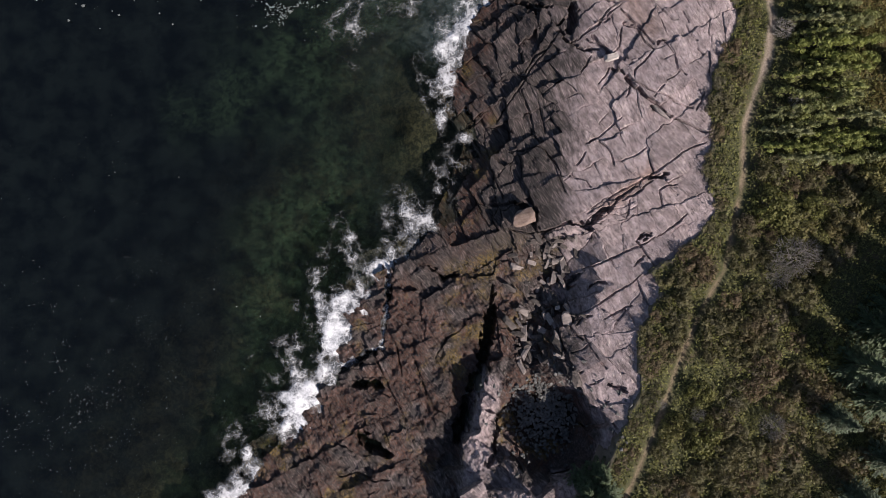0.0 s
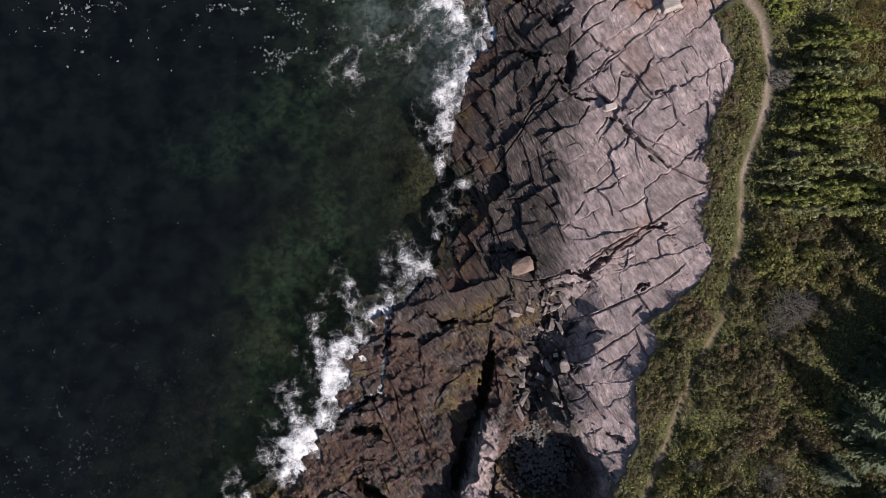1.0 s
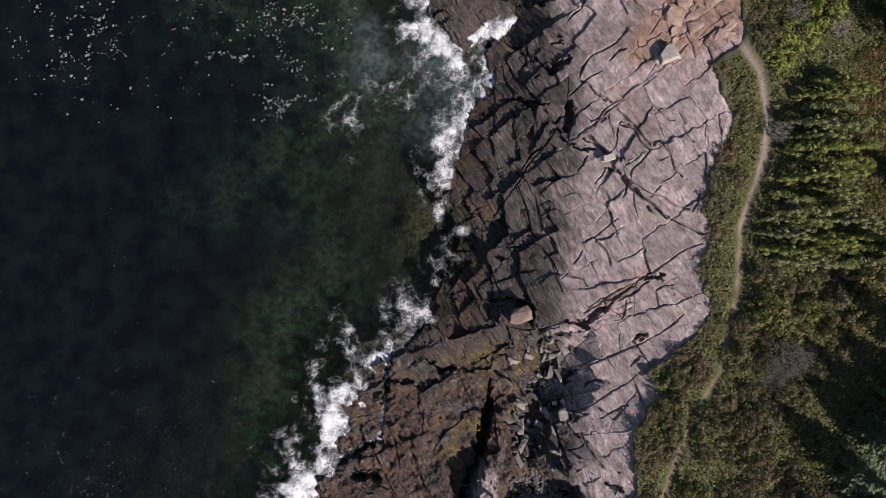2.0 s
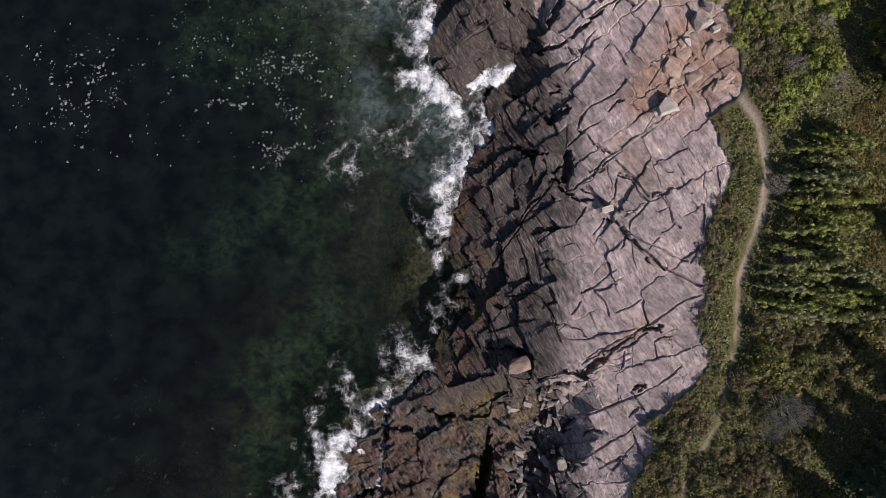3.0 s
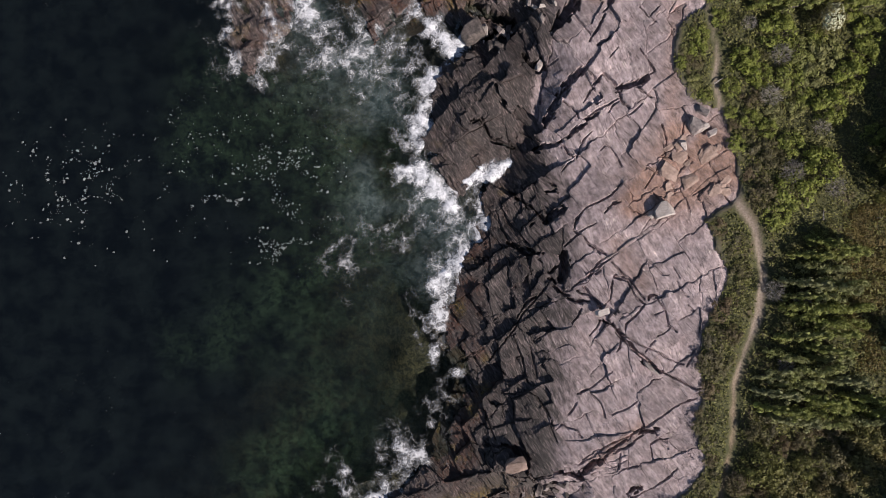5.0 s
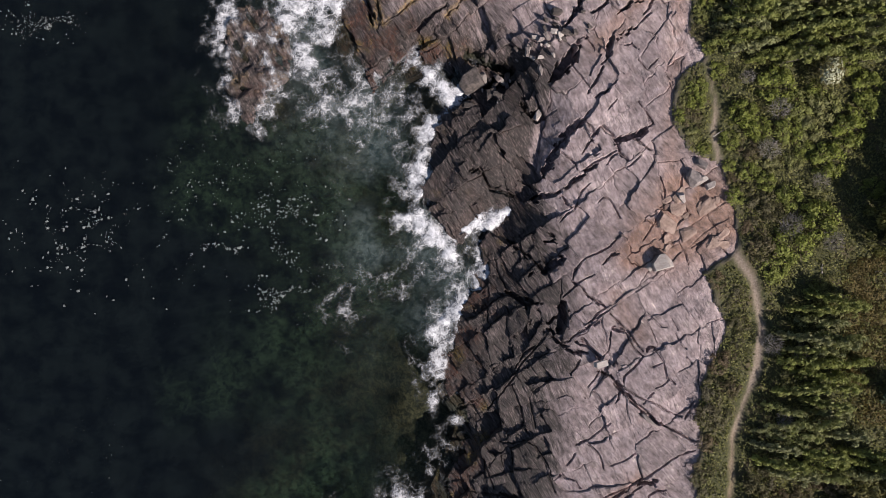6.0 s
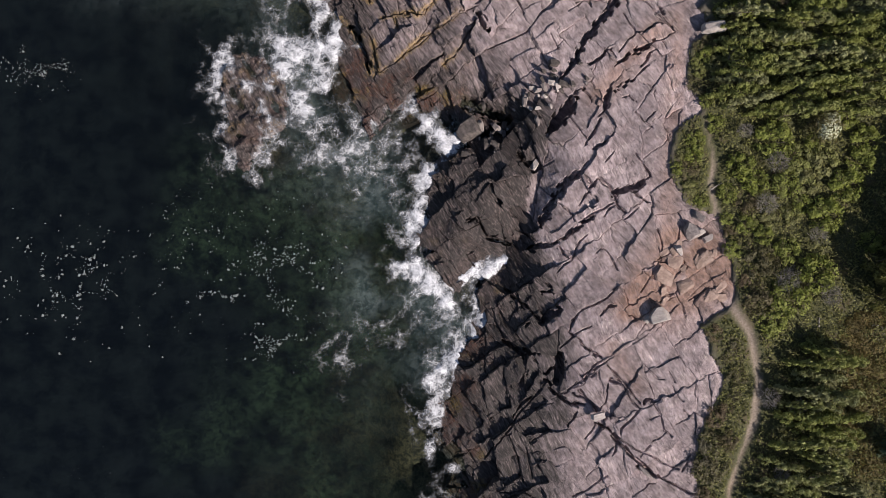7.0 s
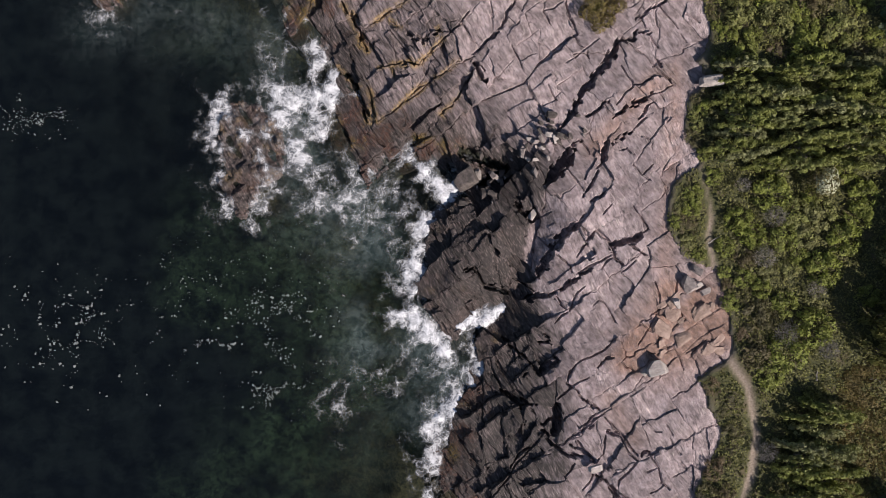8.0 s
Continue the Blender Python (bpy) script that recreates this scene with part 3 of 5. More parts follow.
def leaf_material(name, cols, rough=0.6):
    """Leaves: tone varies from leaf to leaf and from shrub to shrub."""
    m, nt, b = material(name)
    isl = node(nt, "NewGeometry").outputs["Random Per Island"]
    rnd = node(nt, "ObjectInfo").outputs["Random"]
    spot = node(nt, "TexNoise", {"Vector": node(nt, "NewGeometry").outputs["Position"], "Scale": 0.55, "Detail": 4.0}).outputs[0]
    col = mixed(nt, node(nt, "MapRange", {0: isl, 3: 0.45, 4: 0.8}).outputs[0], cols[0], cols[1])
    col = mixed(nt, sums(nt, "MULTIPLY", ranged(nt, sums(nt, "ADD", rnd, sums(nt, "SUBTRACT", spot, 0.5)), 0.45, 1.0), 0.75), col, cols[2])
    col = mixed(nt, ranged(nt, spot, 0.52, 0.7, 0.0, 0.55), col, cols[3])
    tuft = node(nt, "TexNoise", {"Vector": node(nt, "NewGeometry").outputs["Position"], "Scale": 2.6, "Detail": 3.0, "Roughness": 0.6}).outputs[0]
    tone = node(nt, "MapRange", {0: tuft, 1: 0.34, 2: 0.66, 3: 0.48, 4: 1.34}).outputs[0]
    col = mixed(nt, 1.0, col, node(nt, "CombineColor", {0: tone, 1: tone, 2: tone}).outputs[0], "MULTIPLY")
    nt.links.new(col, b.inputs["Base Color"])
    b.inputs["Roughness"].default_value = rough
    b.inputs["Specular IOR Level"].default_value = 0.25
    through_leaf = node(nt, "BsdfTranslucent", {"Color": col})
    mix = node(nt, "MixShader", {0: 0.30, 1: b.outputs[0], 2: through_leaf.outputs[0]})
    nt.links.new(mix.outputs[0], nt.nodes["Material Output"].inputs[0])
    return m


ROCK = rock_material("shore_rock")
STONE_DARK = plain_rock("dark_stone", (0.035, 0.028, 0.027), (0.13, 0.102, 0.097))
STONE_GREY = plain_rock("grey_stone", (0.17, 0.14, 0.137), (0.33, 0.27, 0.26))
STONE_PALE = plain_rock("pale_stone", (0.37, 0.31, 0.295), (0.50, 0.43, 0.41))
STONE_RED = plain_rock("rusty_stone", (0.22, 0.145, 0.12), (0.36, 0.255, 0.22))
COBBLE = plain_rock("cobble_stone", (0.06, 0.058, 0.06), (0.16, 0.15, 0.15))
LEAF_A = leaf_material("shrub_leaves", ((0.090, 0.092, 0.028), (0.19, 0.178, 0.062), (0.20, 0.15, 0.08), (0.18, 0.182, 0.052)))
LEAF_C = leaf_material("lush_leaves", ((0.130, 0.148, 0.035), (0.243, 0.261, 0.062), (0.225, 0.204, 0.11), (0.231, 0.261, 0.046)))
LEAF_B = leaf_material("dull_leaves", ((0.080, 0.073, 0.034), (0.165, 0.142, 0.076), (0.18, 0.118, 0.078), (0.145, 0.128, 0.095)))
NEEDLE = leaf_material("spruce_needles", ((0.16, 0.172, 0.052), (0.275, 0.288, 0.09), (0.27, 0.262, 0.155), (0.275, 0.295, 0.075)))
BLUE_NEEDLE = leaf_material("blue_spruce_needles", ((0.062, 0.085, 0.045), (0.125, 0.155, 0.085), (0.11, 0.13, 0.085), (0.10, 0.13, 0.06)))
TWIG = plain_rock("grey_twigs", (0.05, 0.04, 0.032), (0.12, 0.10, 0.085), 9.0)
DEAD = plain_rock("dead_branches", (0.20, 0.17, 0.155), (0.40, 0.35, 0.325), 9.0)
BLOSSOM = plain_rock("pale_blossom", (0.45, 0.45, 0.28), (0.72, 0.70, 0.52), 9.0)


def ground_material():
    m, nt, b = material("soil_and_seabed")
    where = node(nt, "NewGeometry").outputs["Position"]
    sep = node(nt, "SeparateColor", {0: node(nt, "Attribute", attribute_name="zone").outputs["Color"]})
    trail, plants, sea = sep.outputs
    n1 = node(nt, "TexNoise", {"Vector": where, "Scale": 0.8, "Detail": 7.0, "Roughness": 0.65}).outputs[0]
    n2 = node(nt, "TexNoise", {"Vector": where, "Scale": 9.0, "Detail": 6.0, "Roughness": 0.7}).outputs[0]
    col = mixed(nt, ranged(nt, n1, 0.35, 0.65), (0.09, 0.07, 0.055), (0.17, 0.14, 0.12))
    turf = mixed(nt, ranged(nt, n2, 0.3, 0.7), (0.035, 0.038, 0.013), (0.085, 0.080, 0.032))
    turf = mixed(nt, ranged(nt, n1, 0.5, 0.7), turf, (0.10, 0.075, 0.045))
    col = mixed(nt, plants, col, turf)
    dust = mixed(nt, ranged(nt, n2, 0.3, 0.7), (0.17, 0.128, 0.103), (0.30, 0.235, 0.198))
    peat = mixed(nt, ranged(nt, n2, 0.3, 0.7), (0.13, 0.09, 0.06), (0.28, 0.205, 0.14))
    dust = mixed(nt, ranged(nt, sums(nt, "ADD", node(nt, "SeparateXYZ", {0: where}).outputs[1], sums(nt, "MULTIPLY", n1, 6.0)), 6.0, 15.0), peat, dust)
    col = mixed(nt, trail, col, dust)
    n3 = node(nt, "TexNoise", {"Vector": where, "Scale": 3.0, "Detail": 7.0, "Roughness": 0.7, "Distortion": 0.8}).outputs[0]
    bed = mixed(nt, ranged(nt, n3, 0.40, 0.62), (0.012, 0.009, 0.0075), (0.13, 0.098, 0.058))
    bed = mixed(nt, ranged(nt, n2, 0.3, 0.7, 0.0, 0.6), bed, (0.02, 0.02, 0.012))
    col = mixed(nt, sea, col, bed)
    nt.links.new(col, b.inputs["Base Color"])
    b.inputs["Roughness"].default_value = 0.95
    nt.links.new(node(nt, "Bump", {"Height": sums(nt, "ADD", n1, n2), "Strength": 0.8, "Distance": 0.06}).outputs[0], b.inputs["Normal"])
    return m


def water_material():
    m, nt, b = material("sea_water")
    where = node(nt, "NewGeometry").outputs["Position"]
    sep = node(nt, "SeparateColor", {0: node(nt, "Attribute", attribute_name="zone").outputs["Color"]})
    shallow, weedy, milky = sep.outputs
    n1 = node(nt, "TexNoise", {"Vector": where, "Scale": 0.55, "Detail": 7.0, "Roughness": 0.62}).outputs[0]
    n2 = node(nt, "TexNoise", {"Vector": where, "Scale": 1.9, "Detail": 6.0, "Roughness": 0.6, "Distortion": 0.6}).outputs[0]
    col = mixed(nt, ranged(nt, n1, 0.35, 0.65), (0.0020, 0.0029, 0.0040), (0.0048, 0.0068, 0.0076))
    n3 = node(nt, "TexNoise", {"Vector": where, "Scale": 4.5, "Detail": 6.0, "Roughness": 0.7, "Distortion": 1.0}).outputs[0]
    kelp = mixed(nt, ranged(nt, sums(nt, "ADD", sums(nt, "MULTIPLY", n2, 0.5), sums(nt, "MULTIPLY", n3, 0.5)), 0.38, 0.62), (0.0035, 0.0062, 0.0050), (0.025, 0.042, 0.024))
    col = mixed(nt, sums(nt, "MULTIPLY", weedy, ranged(nt, n1, 0.3, 0.6)), col, kelp)
    col = mixed(nt, milky, col, mixed(nt, ranged(nt, n2, 0.35, 0.65), (0.025, 0.038, 0.039), (0.088, 0.108, 0.111)))
    nt.links.new(col, b.inputs["Base Color"])
    b.inputs["Roughness"].default_value = 0.16
    b.inputs["IOR"].default_value = 1.33
    rip = node(nt, "TexNoise", {"Vector": where, "Scale": 3.0, "Detail": 5.0, "Roughness": 0.55}).outputs[0]
    bump = node(nt, "Bump", {"Height": rip, "Strength": 0.35, "Distance": 0.12})
    nt.links.new(bump.outputs[0], b.inputs["Normal"])
    clear = node(nt, "BsdfTransparent", {"Color": (0.72, 0.80, 0.74, 1)})
    fac = sums(nt, "MULTIPLY", shallow, 0.92)
    mix = node(nt, "MixShader", {0: fac, 1: b.outputs[0], 2: clear.outputs[0]})
    nt.links.new(mix.outputs[0], nt.nodes["Material Output"].inputs[0])
    return m


def foam_material():
    m, nt, b = material("white_foam")
    where = node(nt, "NewGeometry").outputs["Position"]
    dens = node(nt, "Attribute", attribute_name="cover").outputs["Fac"]
    sway = node(nt, "TexNoise", {"Vector": where, "Scale": 0.8, "Detail": 2.0}).outputs["Color"]
    bent = node(nt, "VectorMath", {0: where, 1: node(nt, "VectorMath", {0: sway, "Scale": 0.5}, operation="SCALE").outputs[0]}, operation="ADD").outputs[0]
    n = node(nt, "TexNoise", {"Vector": bent, "Scale": 1.1, "Detail": 5.0, "Roughness": 0.55}).outputs[0]
    ragged = node(nt, "VectorMath", {0: bent, 1: node(nt, "VectorMath", {0: node(nt, "TexNoise", {"Vector": where, "Scale": 2.6, "Detail": 2.0}).outputs["Color"], "Scale": 0.22}, operation="SCALE").outputs[0]}, operation="ADD").outputs[0]
    strand = [ranged(nt, node(nt, "Math", {0: sums(nt, "SUBTRACT", node(nt, "TexNoise", {"Vector": ragged, "Scale": scale, "Detail": 2.0, "Roughness": 0.45, "Distortion": 0.25}).outputs[0], 0.5)}, operation="ABSOLUTE").outputs[0], 0.0, thin, 1.0, 0.0)
              for scale, thin in ((1.1, 0.05), (3.0, 0.08))]
    lace = sums(nt, "MAXIMUM", strand[0], sums(nt, "MULTIPLY", strand[1], 0.75))
    bubble = node(nt, "TexNoise", {"Vector": where, "Scale": 11.0, "Detail": 4.0, "Roughness": 0.65}).outputs[0]
    body = sums(nt, "ADD", sums(nt, "ADD", sums(nt, "ADD", sums(nt, "MULTIPLY", n, 1.5), -0.25), sums(nt, "MULTIPLY", dens, 1.10)), sums(nt, "MULTIPLY", bubble, 0.30))
    veil = ranged(nt, body, 0.94, 2.1, 0.0, 0.9)
    v = sums(nt, "ADD", veil, sums(nt, "MULTIPLY", lace, ranged(nt, body, 0.70, 1.30, 0.0, 0.20)))
    alpha = ranged(nt, v, 0.03, 1.0, 0.0, 0.97)
    curd = sums(nt, "ADD", sums(nt, "MULTIPLY", lace, 0.16), sums(nt, "ADD", sums(nt, "MULTIPLY", bubble, 0.5), sums(nt, "MULTIPLY", n, 0.85)))
    tone = mixed(nt, ranged(nt, curd, 0.45, 0.95), (0.36, 0.37, 0.43), (0.76, 0.74, 0.80))
    nt.links.new(tone, b.inputs["Base Color"])
    nt.links.new(alpha, b.inputs["Alpha"])
    b.inputs["Roughness"].default_value = 0.7
    nt.links.new(node(nt, "Bump", {"Height": v, "Strength": 0.35, "Distance": 0.1}).outputs[0], b.inputs["Normal"])
    return m


SOIL, WATER, FOAM = ground_material(), water_material(), foam_material()


# ---- mesh helpers ----
def mesh_object(name, verts, faces, mat, parent=None, colours=None, smooth=False):
    me = bpy.data.meshes.new(name)
    me.from_pydata([tuple(v) for v in verts], [], faces)
    me.materials.append(mat)
    if colours is not None:
        at = me.color_attributes.new("zone", "FLOAT_COLOR", "POINT")
        at.data.foreach_set("color", np.asarray(colours, np.float32).ravel())
    if smooth:
        me.polygons.foreach_set("use_smooth", np.ones(len(me.polygons), bool))
    ob = new(name, me)
    ob.parent = parent
    return ob


def part(name, bm, mat, parent=None, label=""):
    me = bpy.data.meshes.new(name)
    bm.to_mesh(me)
    bm.free()
    me.materials.append(mat)
    ob = new(name, me)
    ob.parent = parent
    return tagged(ob, label)


def grid_faces(nx, ny):
    i = np.arange(ny - 1)[:, None] * nx + np.arange(nx - 1)[None, :]
    return np.stack([i, i + 1, i + 1 + nx, i + nx], -1).reshape(-1, 4).tolist()


def steps(lo, hi, fine, far):
    inner = np.arange(lo, hi + fine, fine)
    out = far * np.array([0.03, 0.12, 0.4, 1.0])
    return np.concatenate([(lo - out)[::-1], inner, inner[-1] + out])


# ---- ground, one sheet from the seabed to the woods ----
gx, gy = np.meshgrid(np.concatenate([steps(-32, 8, 0.5, 1500)[:-4], steps(8.4, 34, 0.2, 1500)[4:]]), steps(-30, 60, 0.2, 1500))
gz, gsc, gsv, _ = survey(gx, gy)
trail = line_distance(gx, gy, FOOTPATH) - 0.09 * ease(gy, 8, 14) * ease(gy, 23, 20)
worn = ease(0.12 + 0.05 * ease(gy, 4, 12) * ease(gy, 25, 21) + 0.12 * fbm(gx, gy, 1.2, 2, 3) - trail, -0.12, 0.18)
gz = np.where(gsv > 0, gz - 0.12 * worn + 0.12 * fbm(gx, gy, 3, 3, 4), gz - 0.3 - 1.2 * ease(-gsv, 0.0, 1.0))
gcol = np.stack([worn, ease(gsv, -0.1, 0.4), ease(0.3 - gz, 0, 0.5), np.ones_like(gz)], -1)
ground = mesh_object("ground", np.stack([gx, gy, gz], -1).reshape(-1, 3), grid_faces(gx.shape[1], gx.shape[0]), SOIL, None, gcol.reshape(-1, 4), True)
tagged(ground, "brown soil and turf with a trodden footpath, dropping to a weedy seabed", "ground", "", "structure")

# ---- sea ----
wx, wy = np.meshgrid(steps(-34, 9, 0.26, 1500), steps(-26, 56, 0.26, 1500))
wz, wsc, wsv, _ = survey(wx, wy)
swell = 0.07 * fbm(wx, wy, 3.5, 3, 41) + 0.05 * fbm(wx, wy, 0.9, 2, 42)
keep = ease(9.5 - wx, 0, 8)
shallow = 0.25 * ease(wz, -5.5, -2.0) + 0.75 * ease(wz, -3.0, -0.2)
weedy = ease(0.55 + 0.8 * fbm(wx, wy, 9, 3, 51) - np.abs(wx + 8.5) / 13, -0.25, 0.5) * (1 - 0.65 * ease(wy, 27, 36))
milky = np.clip(mound(wx, wy, 1.5, 17.5, -2.0, 19.5, 3.0) + 0.9 * mound(wx, wy, -3.5, 22.5, -5.0, 30.0, 3.2) + 0.8 * mound(wx, wy, -8.5, 31.0, -9.0, 42.0, 3.0)
                + 0.5 * mound(wx, wy, -1.5, 13.0, 0.0, 16.0, 2.5) + 0.35 * mound(wx, wy, -14.0, 43.0, -22.0, 43.0, 3.0) + 0.3 * mound(wx, wy, -8.0, -9.0, -3.0, 3.0, 2.0), 0, 1)
milky = milky * ease(fbm(wx, wy, 3.0, 4, 61), -0.75, 0.35)
wcol = np.stack([shallow * (1 - 0.6 * milky), weedy, milky, np.ones_like(wz)], -1)
sea = mesh_object("water", np.stack([wx, wy, swell * keep], -1).reshape(-1, 3), grid_faces(wx.shape[1], wx.shape[0]), WATER, None, wcol.reshape(-1, 4), True)
tagged(sea, "dark blue-green sea water, clearer over the weedy shallows", "sea", "", "structure")

# ---- bedrock: blocks between joints ----
SHELF_WORDS = ("low brown weedy tidal rock platform with a pale cleaved slope behind", "broad pale cleaved rock slope, black by the tide line",
               "dark blocky rock shore under a rust-stained slope", "stepped dark rock headland below pale jointed slabs")
shelves = [tagged(new("rock_shelf"), words, "rock", "", "structure") for words in SHELF_WORDS]


def joint_side(x, y, line):
    """True on one side of a line, which goes on beyond its ends the way the joints run there."""
    (x0, y0), (x1, y1) = line[0], line[-1]
    way = math.atan2(y1 - y0, x1 - x0)
    ends = [way, way]
    if 0.1 < way % math.pi < 1.25:      # joints that run up the shore keep to their set
        ends = [way + 0.6 * ((math.atan(float(np.interp(p[1], [-20, 0, 10, 20, 35], [0.30, 0.45, 0.62, 0.72, 0.85]))) - way + math.pi / 2) % math.pi - math.pi / 2) for p in (line[0], line[-1])]
    far = [(x0 - 40 * math.cos(ends[0]), y0 - 40 * math.sin(ends[0]))] + line + [(x1 + 40 * math.cos(ends[1]), y1 + 40 * math.sin(ends[1]))]
    best, side = np.full(x.shape, 1e9), np.zeros(x.shape, bool)
    for (ax_, ay_), (bx_, by_) in zip(far, far[1:]):
        dx, dy = bx_ - ax_, by_ - ay_
        t = np.clip(((x - ax_) * dx + (y - ay_) * dy) / (dx * dx + dy * dy), 0, 1)
        d = np.hypot(x - ax_ - t * dx, y - ay_ - t * dy)
        nearer = d < best
        best, side = np.where(nearer, d, best), np.where(nearer, (x - ax_) * dy - (y - ay_) * dx > 0, side)
    return side


def joint_blocks(x, y):
    """The number of the block that each place belongs to: cut along the open joints first, then along the two joint sets."""
    r = random.Random(11)
    jx, jy = jagged(x, y, 0.7, 0.24, 64)
    jog_x, jog_y = x + jx + 0.16 * fbm(x, y, 1.5, 3, 71), y + jy + 0.16 * fbm(x, y, 1.5, 3, 81)
    lines = []
    for half, line in FISSURES:
        if half < 0.30:
            lines.append((line, sum(math.dist(p, q) for p, q in zip(line, line[1:]))))
    lines.sort(key=lambda l: -l[1])
    pieces = [np.arange(x.size)]
    gx_, gy_ = jog_x.ravel(), jog_y.ravel()
    for line, long in lines:
        (x0, y0), (x1, y1) = line[0], line[-1]
        way = math.atan2(y1 - y0, x1 - x0)
        across_shore = 0.1 < way % math.pi < 1.25 and long > 3.2
        grown = []
        for cell in pieces:
            px, py = gx_[cell], gy_[cell]
            run = (px - x0) * math.cos(way) + (py - y0) * math.sin(way)
            off = (py - y0) * math.cos(way) - (px - x0) * math.sin(way)
            near = np.abs(off) < 0.35
            if not near.any() or (off > 0.15).all() or (off < -0.15).all():
                grown.append(cell)
                continue
            lo, hi = run[near].min(), run[near].max()
            covered = max(0.0, min(hi, long) - max(lo, 0.0))
            if covered < 0.5 or (covered < 0.42 * (hi - lo) and not (across_shore and covered > 0.12 * (hi - lo))):
                grown.append(cell)
                continue
            side = joint_side(px, py, line)
            grown += [c for c in (cell[side], cell[~side]) if len(c)]
        pieces = grown
    done = []
    while pieces:
        cell = pieces.pop()
        px, py = gx_[cell], gy_[cell]
        cx, cy = px.mean(), py.mean()
        spread = np.cov(np.stack([px, py])) if len(cell) > 40 else np.zeros((2, 2))
        size = 3.5 * np.sqrt(np.linalg.eigvalsh(spread).clip(0))
        limit = 2.3 + 1.5 * vnoise(np.array([cx / 4]), np.array([cy / 4]), 55)[0] - 0.7 * (cx < 8)
        if size[1] < limit * r.uniform(0.8, 1.25) or len(cell) < 60:
            done.append(cell)
            continue
        long = np.linalg.eigh(spread)[1][:, 1]
        set_a = math.atan(float(np.interp(cy, [-20, 0, 10, 20, 35], [0.30, 0.45, 0.62, 0.72, 0.85])))
        ways = sorted((set_a, GRAIN), key=lambda w: abs(math.cos(w) * long[0] + math.sin(w) * long[1]))
        way = (ways[0] if r.random() < 0.88 else ways[1]) + r.gauss(0, 0.27)
        k = r.randrange(len(cell))
        ox, oy = 0.65 * cx + 0.35 * px[k], 0.65 * cy + 0.35 * py[k]
        side = (px - ox) * math.sin(way) - (py - oy) * math.cos(way) > 0
        pieces += [c for c in (cell[side], cell[~side]) if len(c)]
    block = np.zeros(x.size, int)
    for k, cell in enumerate(done):
        block[cell] = k
    return block.reshape(x.shape)


def jagged(x, y, cell, much, seed):
    """Shifts that break a straight edge into short steps along the cleavage."""
    u, v = x * math.cos(GRAIN) + y * math.sin(GRAIN), -x * math.sin(GRAIN) + y * math.cos(GRAIN)
    iu, iv = np.floor(u / cell + 0.35 * fbm(x, y, 1.0, 2, seed)), np.floor(1.6 * v / cell)
    return much * (hash2(iu, iv, seed + 1) - 0.5), much * (hash2(iu, iv, seed + 2) - 0.5)


def carve(x, y):
    """Depth of the open joints, and how near one is."""
    deep, close = np.zeros(x.shape), np.zeros(x.shape)
    ragged = 0.045 * fbm(x, y, 0.45, 3, 97)
    x0, y0, h = x[0, 0], y[0, 0], x[0, 1] - x[0, 0]
    jx, jy = jagged(x, y, 0.5, 0.2, 61)
    bx, by = x + 0.06 * fbm(x, y, 0.6, 2, 101), y + 0.06 * fbm(x, y, 0.6, 2, 102)
    for half, line in FISSURES:
        half = min(half, sum(math.dist(p, q) for p, q in zip(line, line[1:])) / 6.0)
        room = half * 1.3 + 0.6
        i0, i1 = [int((v - x0) / h) for v in (min(p[0] for p in line) - room, max(p[0] for p in line) + room)]
        j0, j1 = [int((v - y0) / h) for v in (min(p[1] for p in line) - room, max(p[1] for p in line) + room)]
        i0, j0 = max(i0, 0), max(j0, 0)
        if i1 <= i0 or j1 <= j0:
            continue
        box = np.s_[j0:j1 + 1, i0:i1 + 1]
        step = min(1.7, (half / 0.14) ** 2)
        d, at = joint_distance(bx[box] + step * jx[box], by[box] + step * jy[box], line)
        d = d + ragged[box] * min(1.0, half / 0.1)
        w = half * (0.62 if half < 0.2 else 0.95) * np.minimum(1.0, (0.05 if half < 0.12 else 0.6) + 2.4 * np.minimum(at, 1 - at) * (0.8 + 0.4 * vnoise(x[box] / 0.6, y[box] / 0.6, 98)))
        deep[box] = np.maximum(deep[box], min(0.05 + (1.9 if half < 0.15 else 2.6) * half, 1.25) * ease(d, np.maximum(w, 0.015) + (0.06 if half < 0.07 else 0.045), np.maximum(w - 0.05, 0.0)))
        close[box] = np.maximum(close[box], ease(d, half + 0.28, half))
    return deep, close


